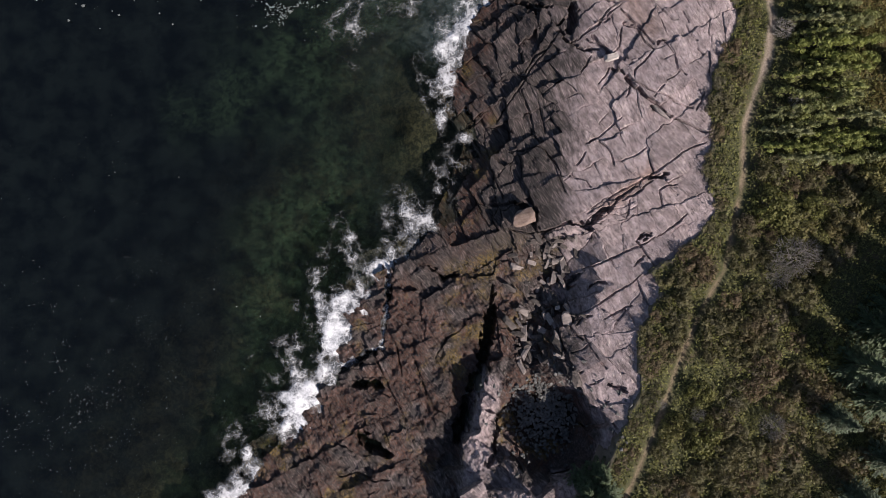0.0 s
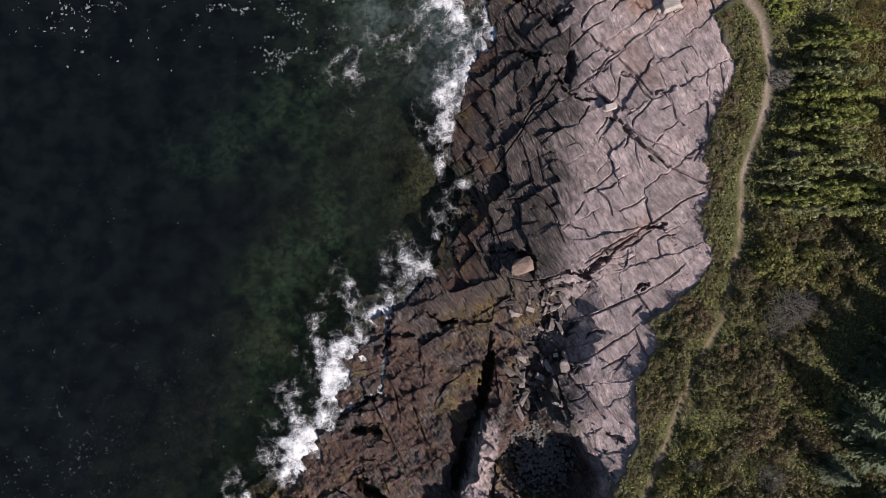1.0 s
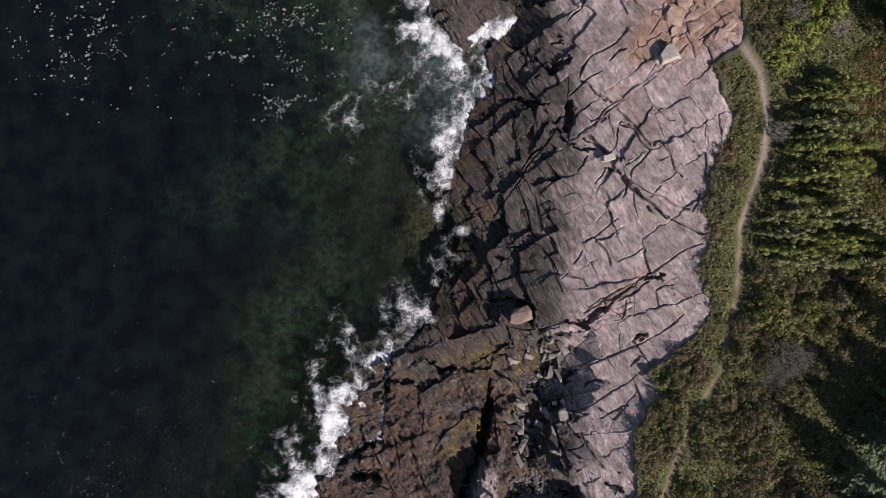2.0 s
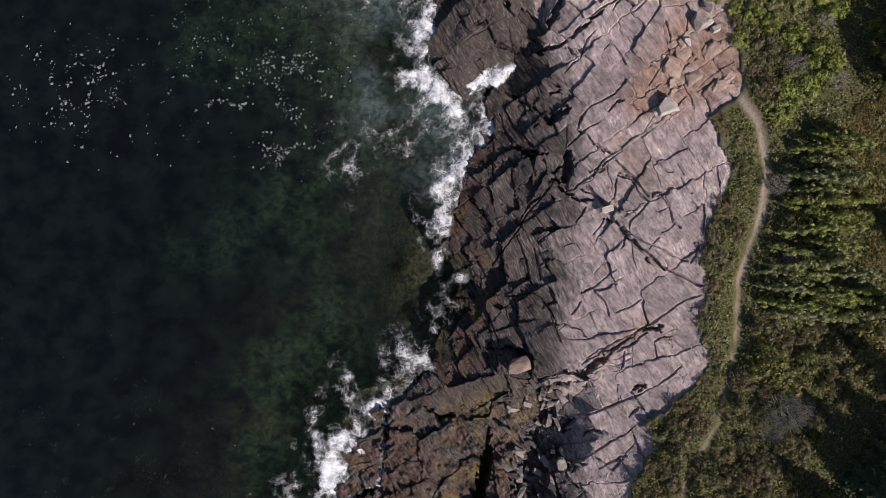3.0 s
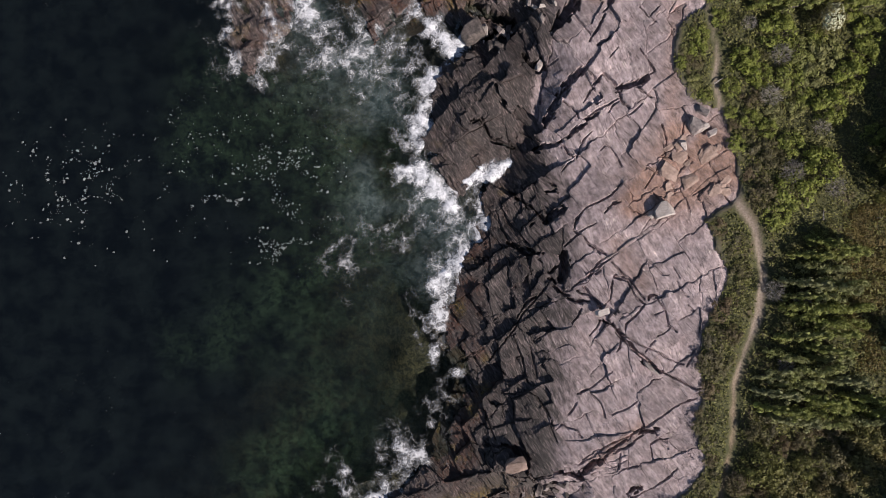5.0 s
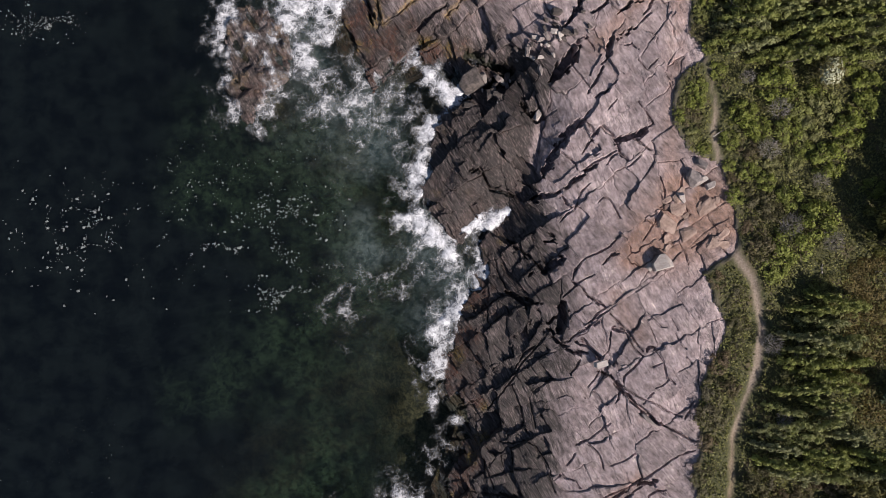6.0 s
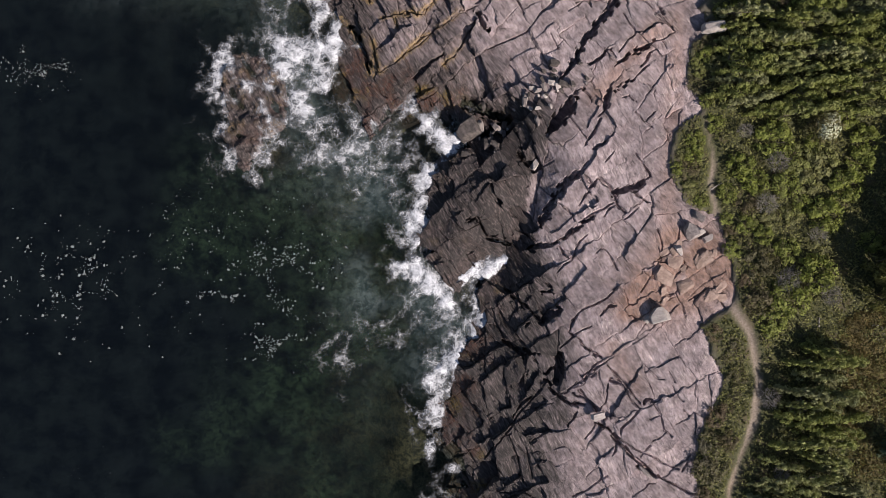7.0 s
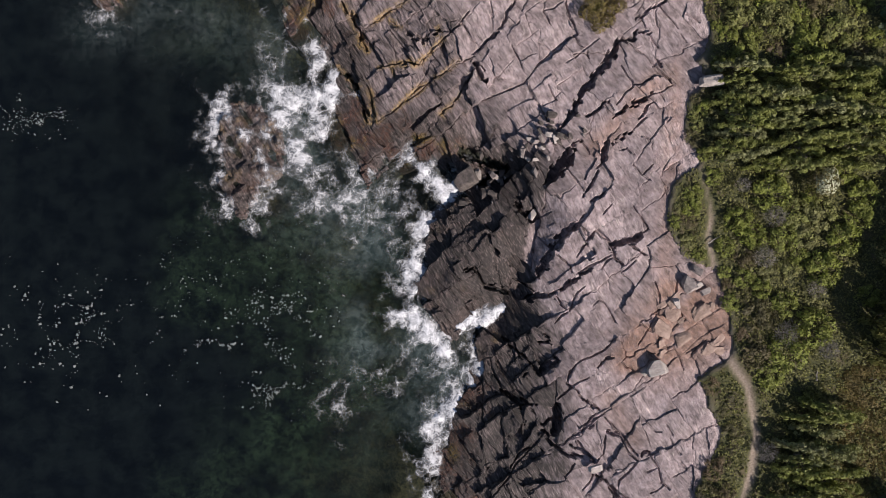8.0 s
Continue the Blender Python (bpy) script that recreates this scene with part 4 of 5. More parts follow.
def build_blocks():
    h = 0.06
    x, y = np.meshgrid(np.arange(-19.0, 20.6, h), np.arange(-22.0, 49.5, h))
    land, sc, sv, tide = lie(x, y)
    mid = lambda a: (a[:-1, :-1] + a[1:, :-1] + a[:-1, 1:] + a[1:, 1:]) / 4
    cx, cy, cl = mid(x), mid(y), mid(land)
    rock = (cl > -0.75) & (mid(sc) > -1.3) & (mid(sv) < 0.75)
    block = np.full(cx.shape, -1)
    block[rock] = joint_blocks(cx[rock], cy[rock])
    ids, where = np.unique(block, return_inverse=True)
    where = where.reshape(block.shape)
    many = np.bincount(where.ravel())
    mean = lambda a: np.bincount(where.ravel(), a.ravel()) / many
    mx, my, mz = mean(cx), mean(cy), mean(cl)
    dx, dy, dz = cx - mx[where], cy - my[where], cl - mz[where]
    sxx, syy, sxy = mean(dx * dx) + 0.02, mean(dy * dy) + 0.02, mean(dx * dy)
    sxz, syz = mean(dx * dz), mean(dy * dz)
    det = sxx * syy - sxy ** 2
    r = np.random.RandomState(5)
    n = len(ids)
    wet = ease(mean(mid(tide)), 0.8, -0.8)
    low = 1 - ease(my, -3.0, 2.0)
    tilt = (0.035 + 0.07 * wet) * (1 - 0.5 * low * wet)
    ax = np.clip((sxz * syy - syz * sxy) / det, -0.9, 0.9) * (0.85 - 0.35 * wet) + r.normal(0, 1, n) * tilt
    ay = np.clip((syz * sxx - sxz * sxy) / det, -0.9, 0.9) * (0.85 - 0.35 * wet) + r.normal(0, 1, n) * tilt
    mz = mz + r.normal(0, 1, n) * (0.055 + 0.085 * wet - 0.075 * low * wet)
    bias = r.normal(0, 0.9, n)

    # straighten the block outlines
    px, py = x.copy(), y.copy()
    wide = np.full((where.shape[0] + 2, where.shape[1] + 2), -5)
    wide[1:-1, 1:-1] = where
    ew = wide[1:, 1:-1] != wide[:-1, 1:-1]      # between node (j, i) and (j, i + 1)
    ns = wide[1:-1, 1:] != wide[1:-1, :-1]      # between node (j, i) and (j + 1, i)
    degree = np.zeros(x.shape)
    degree[:, :-1] += ew
    degree[:, 1:] += ew
    degree[:-1] += ns
    degree[1:] += ns
    for _ in range(5):
        for p in (px, py):
            s = np.zeros(x.shape)
            s[:, :-1] += np.where(ew, p[:, 1:], 0)
            s[:, 1:] += np.where(ew, p[:, :-1], 0)
            s[:-1] += np.where(ns, p[1:], 0)
            s[1:] += np.where(ns, p[:-1], 0)
            p[:] = np.where(degree > 1, 0.4 * p + 0.6 * s / np.maximum(degree, 1), p)

    # relief that all blocks share: cleavage ledges, chips, open joints
    wet_n = ease(tide, 0.8, -0.8)
    soft_n = np.clip(1.25 - land * 0.18, 0.55, 1.2)
    along, across = x * math.cos(GRAIN) + y * math.sin(GRAIN), -x * math.sin(GRAIN) + y * math.cos(GRAIN)
    bend = 0.16 * fbm(x, y, 1.6, 2, 93)
    u, v = along + bend, across + bend + 0.05 * fbm(x, y, 0.5, 2, 94)
    row = np.floor(v / 0.42)
    chip = hash2(np.floor(u / 1.7 + hash2(row, row, 6) * 3), row, 7) ** 2
    fine = hash2(np.floor(u / 0.9 + hash2(np.floor(v / 0.16), np.floor(v / 0.16), 8) * 5), np.floor(v / 0.16), 9)
    ledge = np.round(fbm(v, u * 0.06, 0.9, 3, 91) * 4) / 4
    relief = soft_n * ((0.07 + 0.05 * wet_n) * ledge + (0.045 + 0.10 * wet_n) * chip * ease(fbm(x, y, 2.4, 2, 95), -0.45, 0.2)
                       + (0.014 + 0.06 * wet_n) * fine + 0.03 * fbm(x, y, 0.6, 3, 96))
    low_n = (1 - ease(y, -3.0, 1.5)) * wet_n
    relief = relief * (1 - 0.35 * low_n) + low_n * (0.34 * fbm(x, y, 1.9, 4, 33) + 0.20 * fbm(u * 0.16, v, 0.5, 4, 34) + 0.20 * fbm(x, y, 0.5, 4, 35))
    hair = (degree > 1) * vnoise(x / 1.1, y / 1.1, 99) ** 2 * 0.12 * (1 - 0.75 * low_n)
    deep, close = carve(x, y)
    relief = relief - 0.4 * ease(1.45 - np.hypot((x - 7.3) / 2.6, (y + 12.2) / 2.7) + 0.3 * fbm(x, y, 1.6, 3, 12), 0, 0.9)
    relief = relief - hair - deep * (1 - 0.85 * mound(x, y, 16.0, 21.6, 18.8, 22.4, 2.2))
    keep = np.where(sv > -0.3, 3.9, 9.0)
    sink = 0.5 * ease(sv, 0.2, 0.75)

    # gather cells block by block
    nxn = x.shape[1]
    cj, ci = np.nonzero(rock)
    lab = where[cj, ci]
    order = np.argsort(lab, kind="stable")
    cj, ci, lab = cj[order], ci[order], lab[order]
    corner = np.stack([cj * nxn + ci, cj * nxn + ci + 1, (cj + 1) * nxn + ci + 1, (cj + 1) * nxn + ci], -1)
    key = lab[:, None].astype(np.int64) * x.size + corner
    pair, quad = np.unique(key, return_inverse=True)
    quad = quad.reshape(-1, 4)
    pl, pn = pair // x.size, pair % x.size
    vx, vy = px.ravel()[pn], py.ravel()[pn]
    vz = mz[pl] + ax[pl] * (vx - mx[pl]) + ay[pl] * (vy - my[pl]) + 0.12 * (land.ravel()[pn] - mz[pl])
    vz = np.minimum(vz + relief.ravel()[pn], keep.ravel()[pn]) - sink.ravel()[pn]
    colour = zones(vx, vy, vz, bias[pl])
    stain = close.ravel()[pn] * ease(vy, 30, 34) * ease(vx, 4, 0) * ease(fbm(vx, vy, 0.9, 3, 46), -0.35, 0.1) * 0.9
    colour[:, 3] = np.maximum(stain, 0.4 * ease(fbm(vx, vy, 1.6, 3, 45), 0.3, 0.6) * ease(line_distance(vx, vy, COAST), 1.6, 0.3))
    starts = np.searchsorted(pl, np.arange(n + 1))
    cells = np.searchsorted(lab, np.arange(n + 1))
    for k in range(n):
        a, b, c, d = starts[k], starts[k + 1], cells[k], cells[k + 1]
        if ids[k] < 0 or d - c < 12:
            continue
        q = quad[c:d] - a
        side = np.concatenate([q[:, [0, 1]], q[:, [1, 2]], q[:, [2, 3]], q[:, [3, 0]]])
        code = side.min(1) * 1000003 + side.max(1)
        _, first, times = np.unique(code, return_index=True, return_counts=True)
        rim = side[first[times == 1]]
        ring, at = np.unique(rim, return_inverse=True)
        at = at.reshape(-1, 2) + (b - a)
        top = np.stack([vx[a:b], vy[a:b], vz[a:b]], -1)
        foot = top[ring].copy()
        foot[:, 2] -= 1.3
        faces = q.tolist() + np.stack([rim[:, 1], rim[:, 0], at[:, 0], at[:, 1]], -1).tolist()
        lean = 0.75 * (mx[k] - 5)
        shelf = 0 if my[k] < 1.0 + 0.35 * (mx[k] - 5) else 1 if my[k] < 14.0 + lean else 2 if my[k] < 27.0 + lean else 3
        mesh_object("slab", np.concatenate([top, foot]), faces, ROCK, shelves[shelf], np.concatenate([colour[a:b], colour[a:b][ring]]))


# ---- loose stones ----
def stone_bm(size, seed, points=16, round_=0.0):
    r = random.Random(seed)
    bm = bmesh.new()
    for _ in range(points):
        p = Vector((r.uniform(-1, 1), r.uniform(-1, 1), r.uniform(-1, 1)))
        p = (p / max(abs(p.x), abs(p.y), abs(p.z))).lerp(p.normalized(), 0.35) * r.uniform(0.78, 1.05)
        if round_:
            p = p.lerp(p.normalized(), round_)
        bm.verts.new((p.x * size[0] / 2, p.y * size[1] / 2, p.z * size[2] / 2))
    out = bmesh.ops.convex_hull(bm, input=bm.verts)
    bmesh.ops.delete(bm, geom=[g for g in out["geom_interior"] if isinstance(g, bmesh.types.BMVert)], context="VERTS")
    bmesh.ops.bevel(bm, geom=bm.edges[:], offset=min(size) * 0.045, segments=1, affect="EDGES")
    if max(size) > 1.25 and not round_:
        bmesh.ops.triangulate(bm, faces=bm.faces[:])
        bmesh.ops.subdivide_edges(bm, edges=[e for e in bm.edges if e.calc_length() > max(size) * 0.22], cuts=1, use_grid_fill=True)
        for v in bm.verts:
            k = noise.noise(v.co * 3.1 / max(size) + Vector((seed, 0, 0))) * 0.10 + noise.noise(v.co * 9 / max(size) + Vector((0, seed, 0))) * 0.05
            v.co += v.co.normalized() * k * min(size)
    return bm


def block_bm(size, seed):
    """A split block: six uneven faces, a ledge broken off the top, worn edges."""
    r = random.Random(seed)
    bm = bmesh.new()
    bmesh.ops.create_cube(bm, size=1.0)
    for v in bm.verts:
        v.co = Vector((v.co.x * size[0] * r.uniform(0.7, 1.08), v.co.y * size[1] * r.uniform(0.7, 1.08), v.co.z * size[2] * r.uniform(0.75, 1.1)))
    for _ in range(3):
        way = Vector((r.uniform(-1, 1), r.uniform(-1, 1), r.uniform(0.0, 0.7))).normalized()
        out = bmesh.ops.bisect_plane(bm, geom=bm.verts[:] + bm.edges[:] + bm.faces[:], plane_co=Vector((way.x * size[0], way.y * size[1], way.z * size[2])) * r.uniform(0.34, 0.46), plane_no=way, clear_outer=True)
        bmesh.ops.contextual_create(bm, geom=[g for g in out["geom_cut"] if isinstance(g, bmesh.types.BMEdge)])
    bmesh.ops.bevel(bm, geom=bm.edges[:], offset=min(size) * 0.05, segments=1, affect="EDGES")
    return bm


def top_of(x, y):
    return float(lie([x], [y])[0][0])


def place_stone(name, x, y, size, mat, label, turn=0.0, seed=1, lift=0.0, points=16, group="", tip=8):
    ob = part(name, block_bm(size, seed) if points < 20 else stone_bm(size, seed, points), mat)
    ob.matrix_world = pose(x, y, top_of(x, y) + size[2] * 0.28 + lift, random.Random(seed).gauss(0, tip), random.Random(seed + 1).gauss(0, tip), turn)
    return tagged(ob, label, "rock", group)


place_stone("boulder", 14.9, 19.25, (1.45, 1.1, 0.65), STONE_PALE, "pale angular boulder lying on the rusty rock slope", 15, 33, 0.0)
place_stone("stone", 14.2, 18.9, (0.5, 0.42, 0.3), STONE_PALE, "pale stone beside a larger boulder", 50, 34, 0.0)
place_stone("boulder", 5.4, 2.1, (1.7, 1.15, 0.8), STONE_RED, "reddish layered boulder wedged in a dark gully", 20, 4, 0.15, 26)
place_stone("stone", 7.8, -4.0, (0.34, 0.3, 0.25), STONE_PALE, "small bright white stone among dark rubble", 0, 5, 0.45)
place_stone("rock_block", 8.3, -4.7, (0.75, 1.1, 0.4), STONE_GREY, "squared grey rock block lying on rubble", 10, 6, 0.3, 24)
place_stone("rock_flake", 11.0, 12.5, (1.15, 0.5, 0.35), STONE_PALE, "pale wedge-shaped rock flake bridging a crack", 12, 7, 0.25)
place_stone("rock_sliver", 14.2, 8.8, (1.6, 0.3, 0.35), STONE_GREY, "long pale rock sliver wedged in a crack", -40, 8, 0.1, 22)
place_stone("boulder", 2.6, 31.7, (1.7, 1.4, 1.3), STONE_DARK, "dark wet boulder at the head of a cove", 30, 9, 0.5)
place_stone("rock_flake", 7.2, 29.3, (0.45, 1.0, 0.35), STONE_PALE, "pale oblong rock flake in a dark gully", -35, 10, 0.35)
place_stone("boulder", 16.85, 24.7, (0.85, 1.3, 0.6), STONE_GREY, "grey block at the edge of the shrubs", 22, 12, 0.0)
place_stone("boulder", 17.3, 25.6, (0.9, 0.45, 0.4), STONE_GREY, "grey block at the edge of the shrubs", -35, 16, 0.05)
place_stone("stone", 17.45, 24.6, (0.6, 0.55, 0.4), STONE_PALE, "pale block at the edge of the shrubs", 30, 13, 0.05)
place_stone("stone", 18.0, 24.2, (0.75, 0.42, 0.3), STONE_PALE, "pale flat stone at the edge of the shrubs", 20, 17, 0.05)
place_stone("stone", 16.2, 23.4, (0.45, 0.85, 0.35), STONE_PALE, "pale upright block on rusty rock", 20, 14, 0.05)
place_stone("boulder", 18.1, 37.6, (1.7, 0.8, 0.6), STONE_PALE, "pale long rock under the spruce thicket", 5, 15, 0.25, 30)

rr = random.Random(5)
for i in range(17):      # rusty blocks below the footpath
    x, y = rr.uniform(15.3, 19.3), rr.uniform(19.9, 23.8)
    s = rr.uniform(0.4, 1.25)
    place_stone("rusty_block", x, y, (s * 1.3, s * rr.uniform(0.7, 1.1), s * 0.34), STONE_RED, "rust-red angular block on the eroded slope", rr.gauss(35, 30), 100 + i, -0.14 * s, 22, "rusty blocks")
for i in range(210):     # slabby rubble in the southern gully
    x, y = rr.gauss(6.7, 1.0), rr.uniform(-8.6, 1.0)
    s = 0.18 + 0.62 * rr.random() ** 1.6
    place_stone("rubble_block", x + (y + 4) * 0.08, y, (s * 1.7, s * rr.uniform(0.35, 0.7), s * 0.45), rr.choice((STONE_DARK, STONE_DARK, STONE_DARK, STONE_GREY)), "angular dark slab fallen into the gully",
                rr.gauss(-50, 35), 200 + i, rr.uniform(-0.05, 0.28), 16, "gully rubble", 14)
for i in range(60):      # rubble by the northern cove
    t = rr.random()
    x, y = 3.6 + 5.6 * t + rr.gauss(0, 0.7), 30.4 + 4.6 * t + rr.gauss(0, 0.8)
    s = rr.uniform(0.15, 0.6)
    place_stone("rubble_block", x, y, (s * 1.5, s * rr.uniform(0.5, 0.9), s * 0.6), rr.choice((STONE_DARK, STONE_DARK, STONE_DARK, STONE_GREY, STONE_PALE)), "angular grey slab fallen into the gully",
                rr.gauss(-45, 40), 400 + i, rr.uniform(0, 0.3), 16, "cove rubble", 10)


def heap(name, count, spots, mats, label, category, seed):
    """Many stones too small to count, in one mesh."""
    r = random.Random(seed)
    shapes = []
    for k in range(6):
        bm = stone_bm((1, 0.8, 0.6), seed + k, 12, 0.5)
        shapes.append((np.array([v.co[:] for v in bm.verts]), [[v.index for v in f.verts] for f in bm.faces]))
        bm.free()
    verts, faces, base = [], [], 0
    for _ in range(count):
        x, y, s = spots(r)
        vs, fs = r.choice(shapes)
        a = r.uniform(0, 6.283)
        rot = np.array([[math.cos(a), -math.sin(a), 0], [math.sin(a), math.cos(a), 0], [0, 0, 1]])
        verts.append(vs @ rot.T * s + np.array([x, y, top_of(x, y) + 0.2 * s]))
        faces += [[i + base for i in f] for f in fs]
        base += len(vs)
    return tagged(mesh_object(name, np.concatenate(verts), faces, mats), label, category, "", "stuff")


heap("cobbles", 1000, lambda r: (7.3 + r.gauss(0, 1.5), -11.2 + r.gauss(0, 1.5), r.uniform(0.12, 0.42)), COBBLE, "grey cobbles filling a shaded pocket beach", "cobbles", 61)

# ---- rocks standing off the shore, awash ----
REEFS = [(-12.7, 33.6, 2.7, 5.0, 0.26, -4, 3), (-22.0, 44.9, 1.9, 1.4, 0.2, 0, 4)]


def reef_height(x, y, x0, y0, rx, ry, high, turn, seed):
    ca_, sa_ = math.cos(radians(turn)), math.sin(radians(turn))
    px, py = ((x - x0) * ca_ + (y - y0) * sa_) / rx, (-(x - x0) * sa_ + (y - y0) * ca_) / ry
    t = np.hypot(px, py) * (1 + 0.3 * fbm(x, y, 1.3, 3, seed))
    along, across = x * math.cos(GRAIN) + y * math.sin(GRAIN), -x * math.sin(GRAIN) + y * math.cos(GRAIN)
    z = high * (1 - t ** 2) - 1.6 * ease(t, 0.7, 1.35) + 0.55 * fbm(across, along * 0.2, 0.6, 4, seed) + 0.45 * fbm(x, y, 0.9, 4, seed)
    return z, t


def reef(x0, y0, rx, ry, high, turn, seed, label):
    big = max(rx, ry) * 1.7
    x, y = np.meshgrid(x0 + np.arange(-big, big, 0.07), y0 + np.arange(-big, big, 0.07))
    z, t = reef_height(x, y, x0, y0, rx, ry, high, turn, seed)
    quads = np.array(grid_faces(x.shape[1], x.shape[0]))
    quads = quads[(t.ravel()[quads] < 1.5).all(1)]
    kept, inv_ = np.unique(quads, return_inverse=True)
    v = np.stack([x, y, z], -1).reshape(-1, 3)[kept]
    c = np.stack([np.full(len(v), 1.0), ease(fbm(v[:, 0], v[:, 1], 0.8, 3, 14), -0.1, 0.4) * 0.4, np.zeros(len(v)), 0.25 * ease(fbm(v[:, 0], v[:, 1], 0.6, 3, 15), 0.1, 0.4)], -1)
    return tagged(mesh_object("reef_rock", v, inv_.reshape(-1, 4).tolist(), ROCK, None, c), label, "rock")


for k, spec in enumerate(REEFS):
    reef(*spec, "dark rock awash under breaking foam" if k == 1 else "dark weedy rock awash in foam off the shore")

# ---- foam ----
# stretches of broken water: from, to, half width, how thick the foam lies
SURF = [(-13.8, -14.6, -15.4, -18.0, 0.7, 0.8), (-10.3, -11.6, -8.6, -7.8, 1.2, 0.92), (-8.5, -7.4, -7.0, -4.0, 1.0, 0.88), (-9.2, -9.3, -4.6, -6.9, 0.3, 0.8), (-6.4, 0.8, -6.7, -0.6, 0.35, 0.7),
        (-3.8, -1.6, -4.2, -6.4, 0.3, 0.62), (1.0, 2.4, 1.5, 4.4, 1.0, 0.28), (1.7, 8.1, 2.7, 7.6, 0.2, 0.7), (0.9, 7.3, -1.6, 2.4, 0.7, 0.42), (-1.6, 2.4, -4.4, -2.0, 0.9, 0.72), (-4.4, -2.0, -6.8, -4.8, 0.9, 0.70), (-4.8, -2.2, -4.0, -7.0, 0.8, 0.34), (1.6, 1.4, 1.0, 6.2, 0.7, 0.36), (-1.4, -1.0, 0.4, 1.0, 0.8, 0.3)]
SURF += [(3.7, 18.9, 1.5, 15.7, 0.9, 0.95), (1.3, 15.7, 0.9, 10.2, 0.8, 0.72), (5.1, 22.7, 1.5, 20.7, 0.8, 0.95), (1.1, 20.3, -0.8, 22.1, 0.6, 0.88), (-0.9, 22.3, -1.2, 25.3, 0.65, 0.85), (-1.2, 25.3, 0.0, 29.3, 0.55, 0.8),
         (3.2, 20.6, 1.2, 18.6, 1.5, 0.6), (-0.7, 32.9, 1.5, 31.5, 1.0, 0.85), (-3.1, 31.3, -2.0, 30.2, 1.5, 0.55), (-4.7, 29.6, -6.3, 32.0, 1.3, 0.55), (-9.5, 35.0, -7.6, 39.3, 1.6, 0.8)]
SURF += [(-8.9, 32.6, -8.0, 36.0, 1.5, 0.68), (-10.5, 39.0, -9.6, 42.6, 1.1, 0.5), (-15.0, 34.2, -14.3, 37.3, 0.5, 0.68), (-14.7, 32.0, -13.9, 29.5, 0.45, 0.6), (-11.1, 31.6, -12.7, 28.8, 0.5, 0.55), (-12.4, 38.4, -10.6, 37.2, 0.8, 0.45), (-12.4, 37.5, -11.2, 33.5, 1.2, 0.34),
         (-22.3, 43.6, -20.6, 44.6, 0.8, 0.5), (-19.0, 43.0, -16.0, 43.6, 0.9, 0.22), (-6.4, 15.8, -5.8, 16.9, 0.7, 0.62), (-3.9, 16.5, -1.5, 16.9, 0.45, 0.42), (-5.5, 18.1, -2.0, 18.3, 0.4, 0.42)]
SURF += [(-0.4, 18.1, 2.3, 19.3, 1.5, 0.42), (-6.0, 29.0, -5.4, 25.6, 1.3, 0.30), (-2.0, 23.6, -1.6, 21.6, 0.8, 0.45), (-3.6, 24.0, -5.2, 21.5, 0.9, 0.25), (0.3, 14.4, 0.6, 11.4, 0.8, 0.30), (-11.5, -13.2, -9.8, -12.6, 0.7, 0.55)]
fx, fy = np.meshgrid(np.arange(-25, 8, 0.14), np.arange(-20, 48, 0.14))
thick = np.zeros_like(fx)
for x0, y0, x1, y1, r_, d_ in SURF:
    near = line_distance(fx, fy, [(x0, y0), (x1, y1)])
    thick = np.maximum(thick, d_ * np.clip(1.15 - near / (r_ + 0.25) * 0.56 + 1.25 * fbm(fx, fy, 1.3, 4, 77), 0, 1))
    thick = np.maximum(thick, 0.55 * d_ * np.clip(1.25 - near / (r_ + 0.9) * 0.6 + 1.3 * fbm(fx, fy, 1.9, 4, 79), 0, 1))
fz = 0.05 + 0.07 * fbm(fx, fy, 3.5, 3, 41) + 0.42 * thick ** 2 * (0.6 + 0.4 * fbm(fx, fy, 0.8, 3, 78))
for spec in REEFS:
    over = reef_height(fx, fy, *spec)[0] + 0.06
    fz = np.where(over > fz, over, fz)
show = thick > 0.06
quads = np.array(grid_faces(fx.shape[1], fx.shape[0]))
quads = quads[show.ravel()[quads].any(1)]
used, inv = np.unique(quads, return_inverse=True)
foam_me = bpy.data.meshes.new("surf_foam")
foam_me.from_pydata(np.stack([fx, fy, fz], -1).reshape(-1, 3)[used].tolist(), [], inv.reshape(-1, 4).tolist())
foam_me.materials.append(FOAM)
da = foam_me.attributes.new("cover", "FLOAT", "POINT")
da.data.foreach_set("value", thick.ravel()[used].astype(np.float32))
foam_me.polygons.foreach_set("use_smooth", np.ones(len(foam_me.polygons), bool))
tagged(new("surf_foam", foam_me), "white lacy foam of breaking waves along the rocks", "foam", "", "stuff")


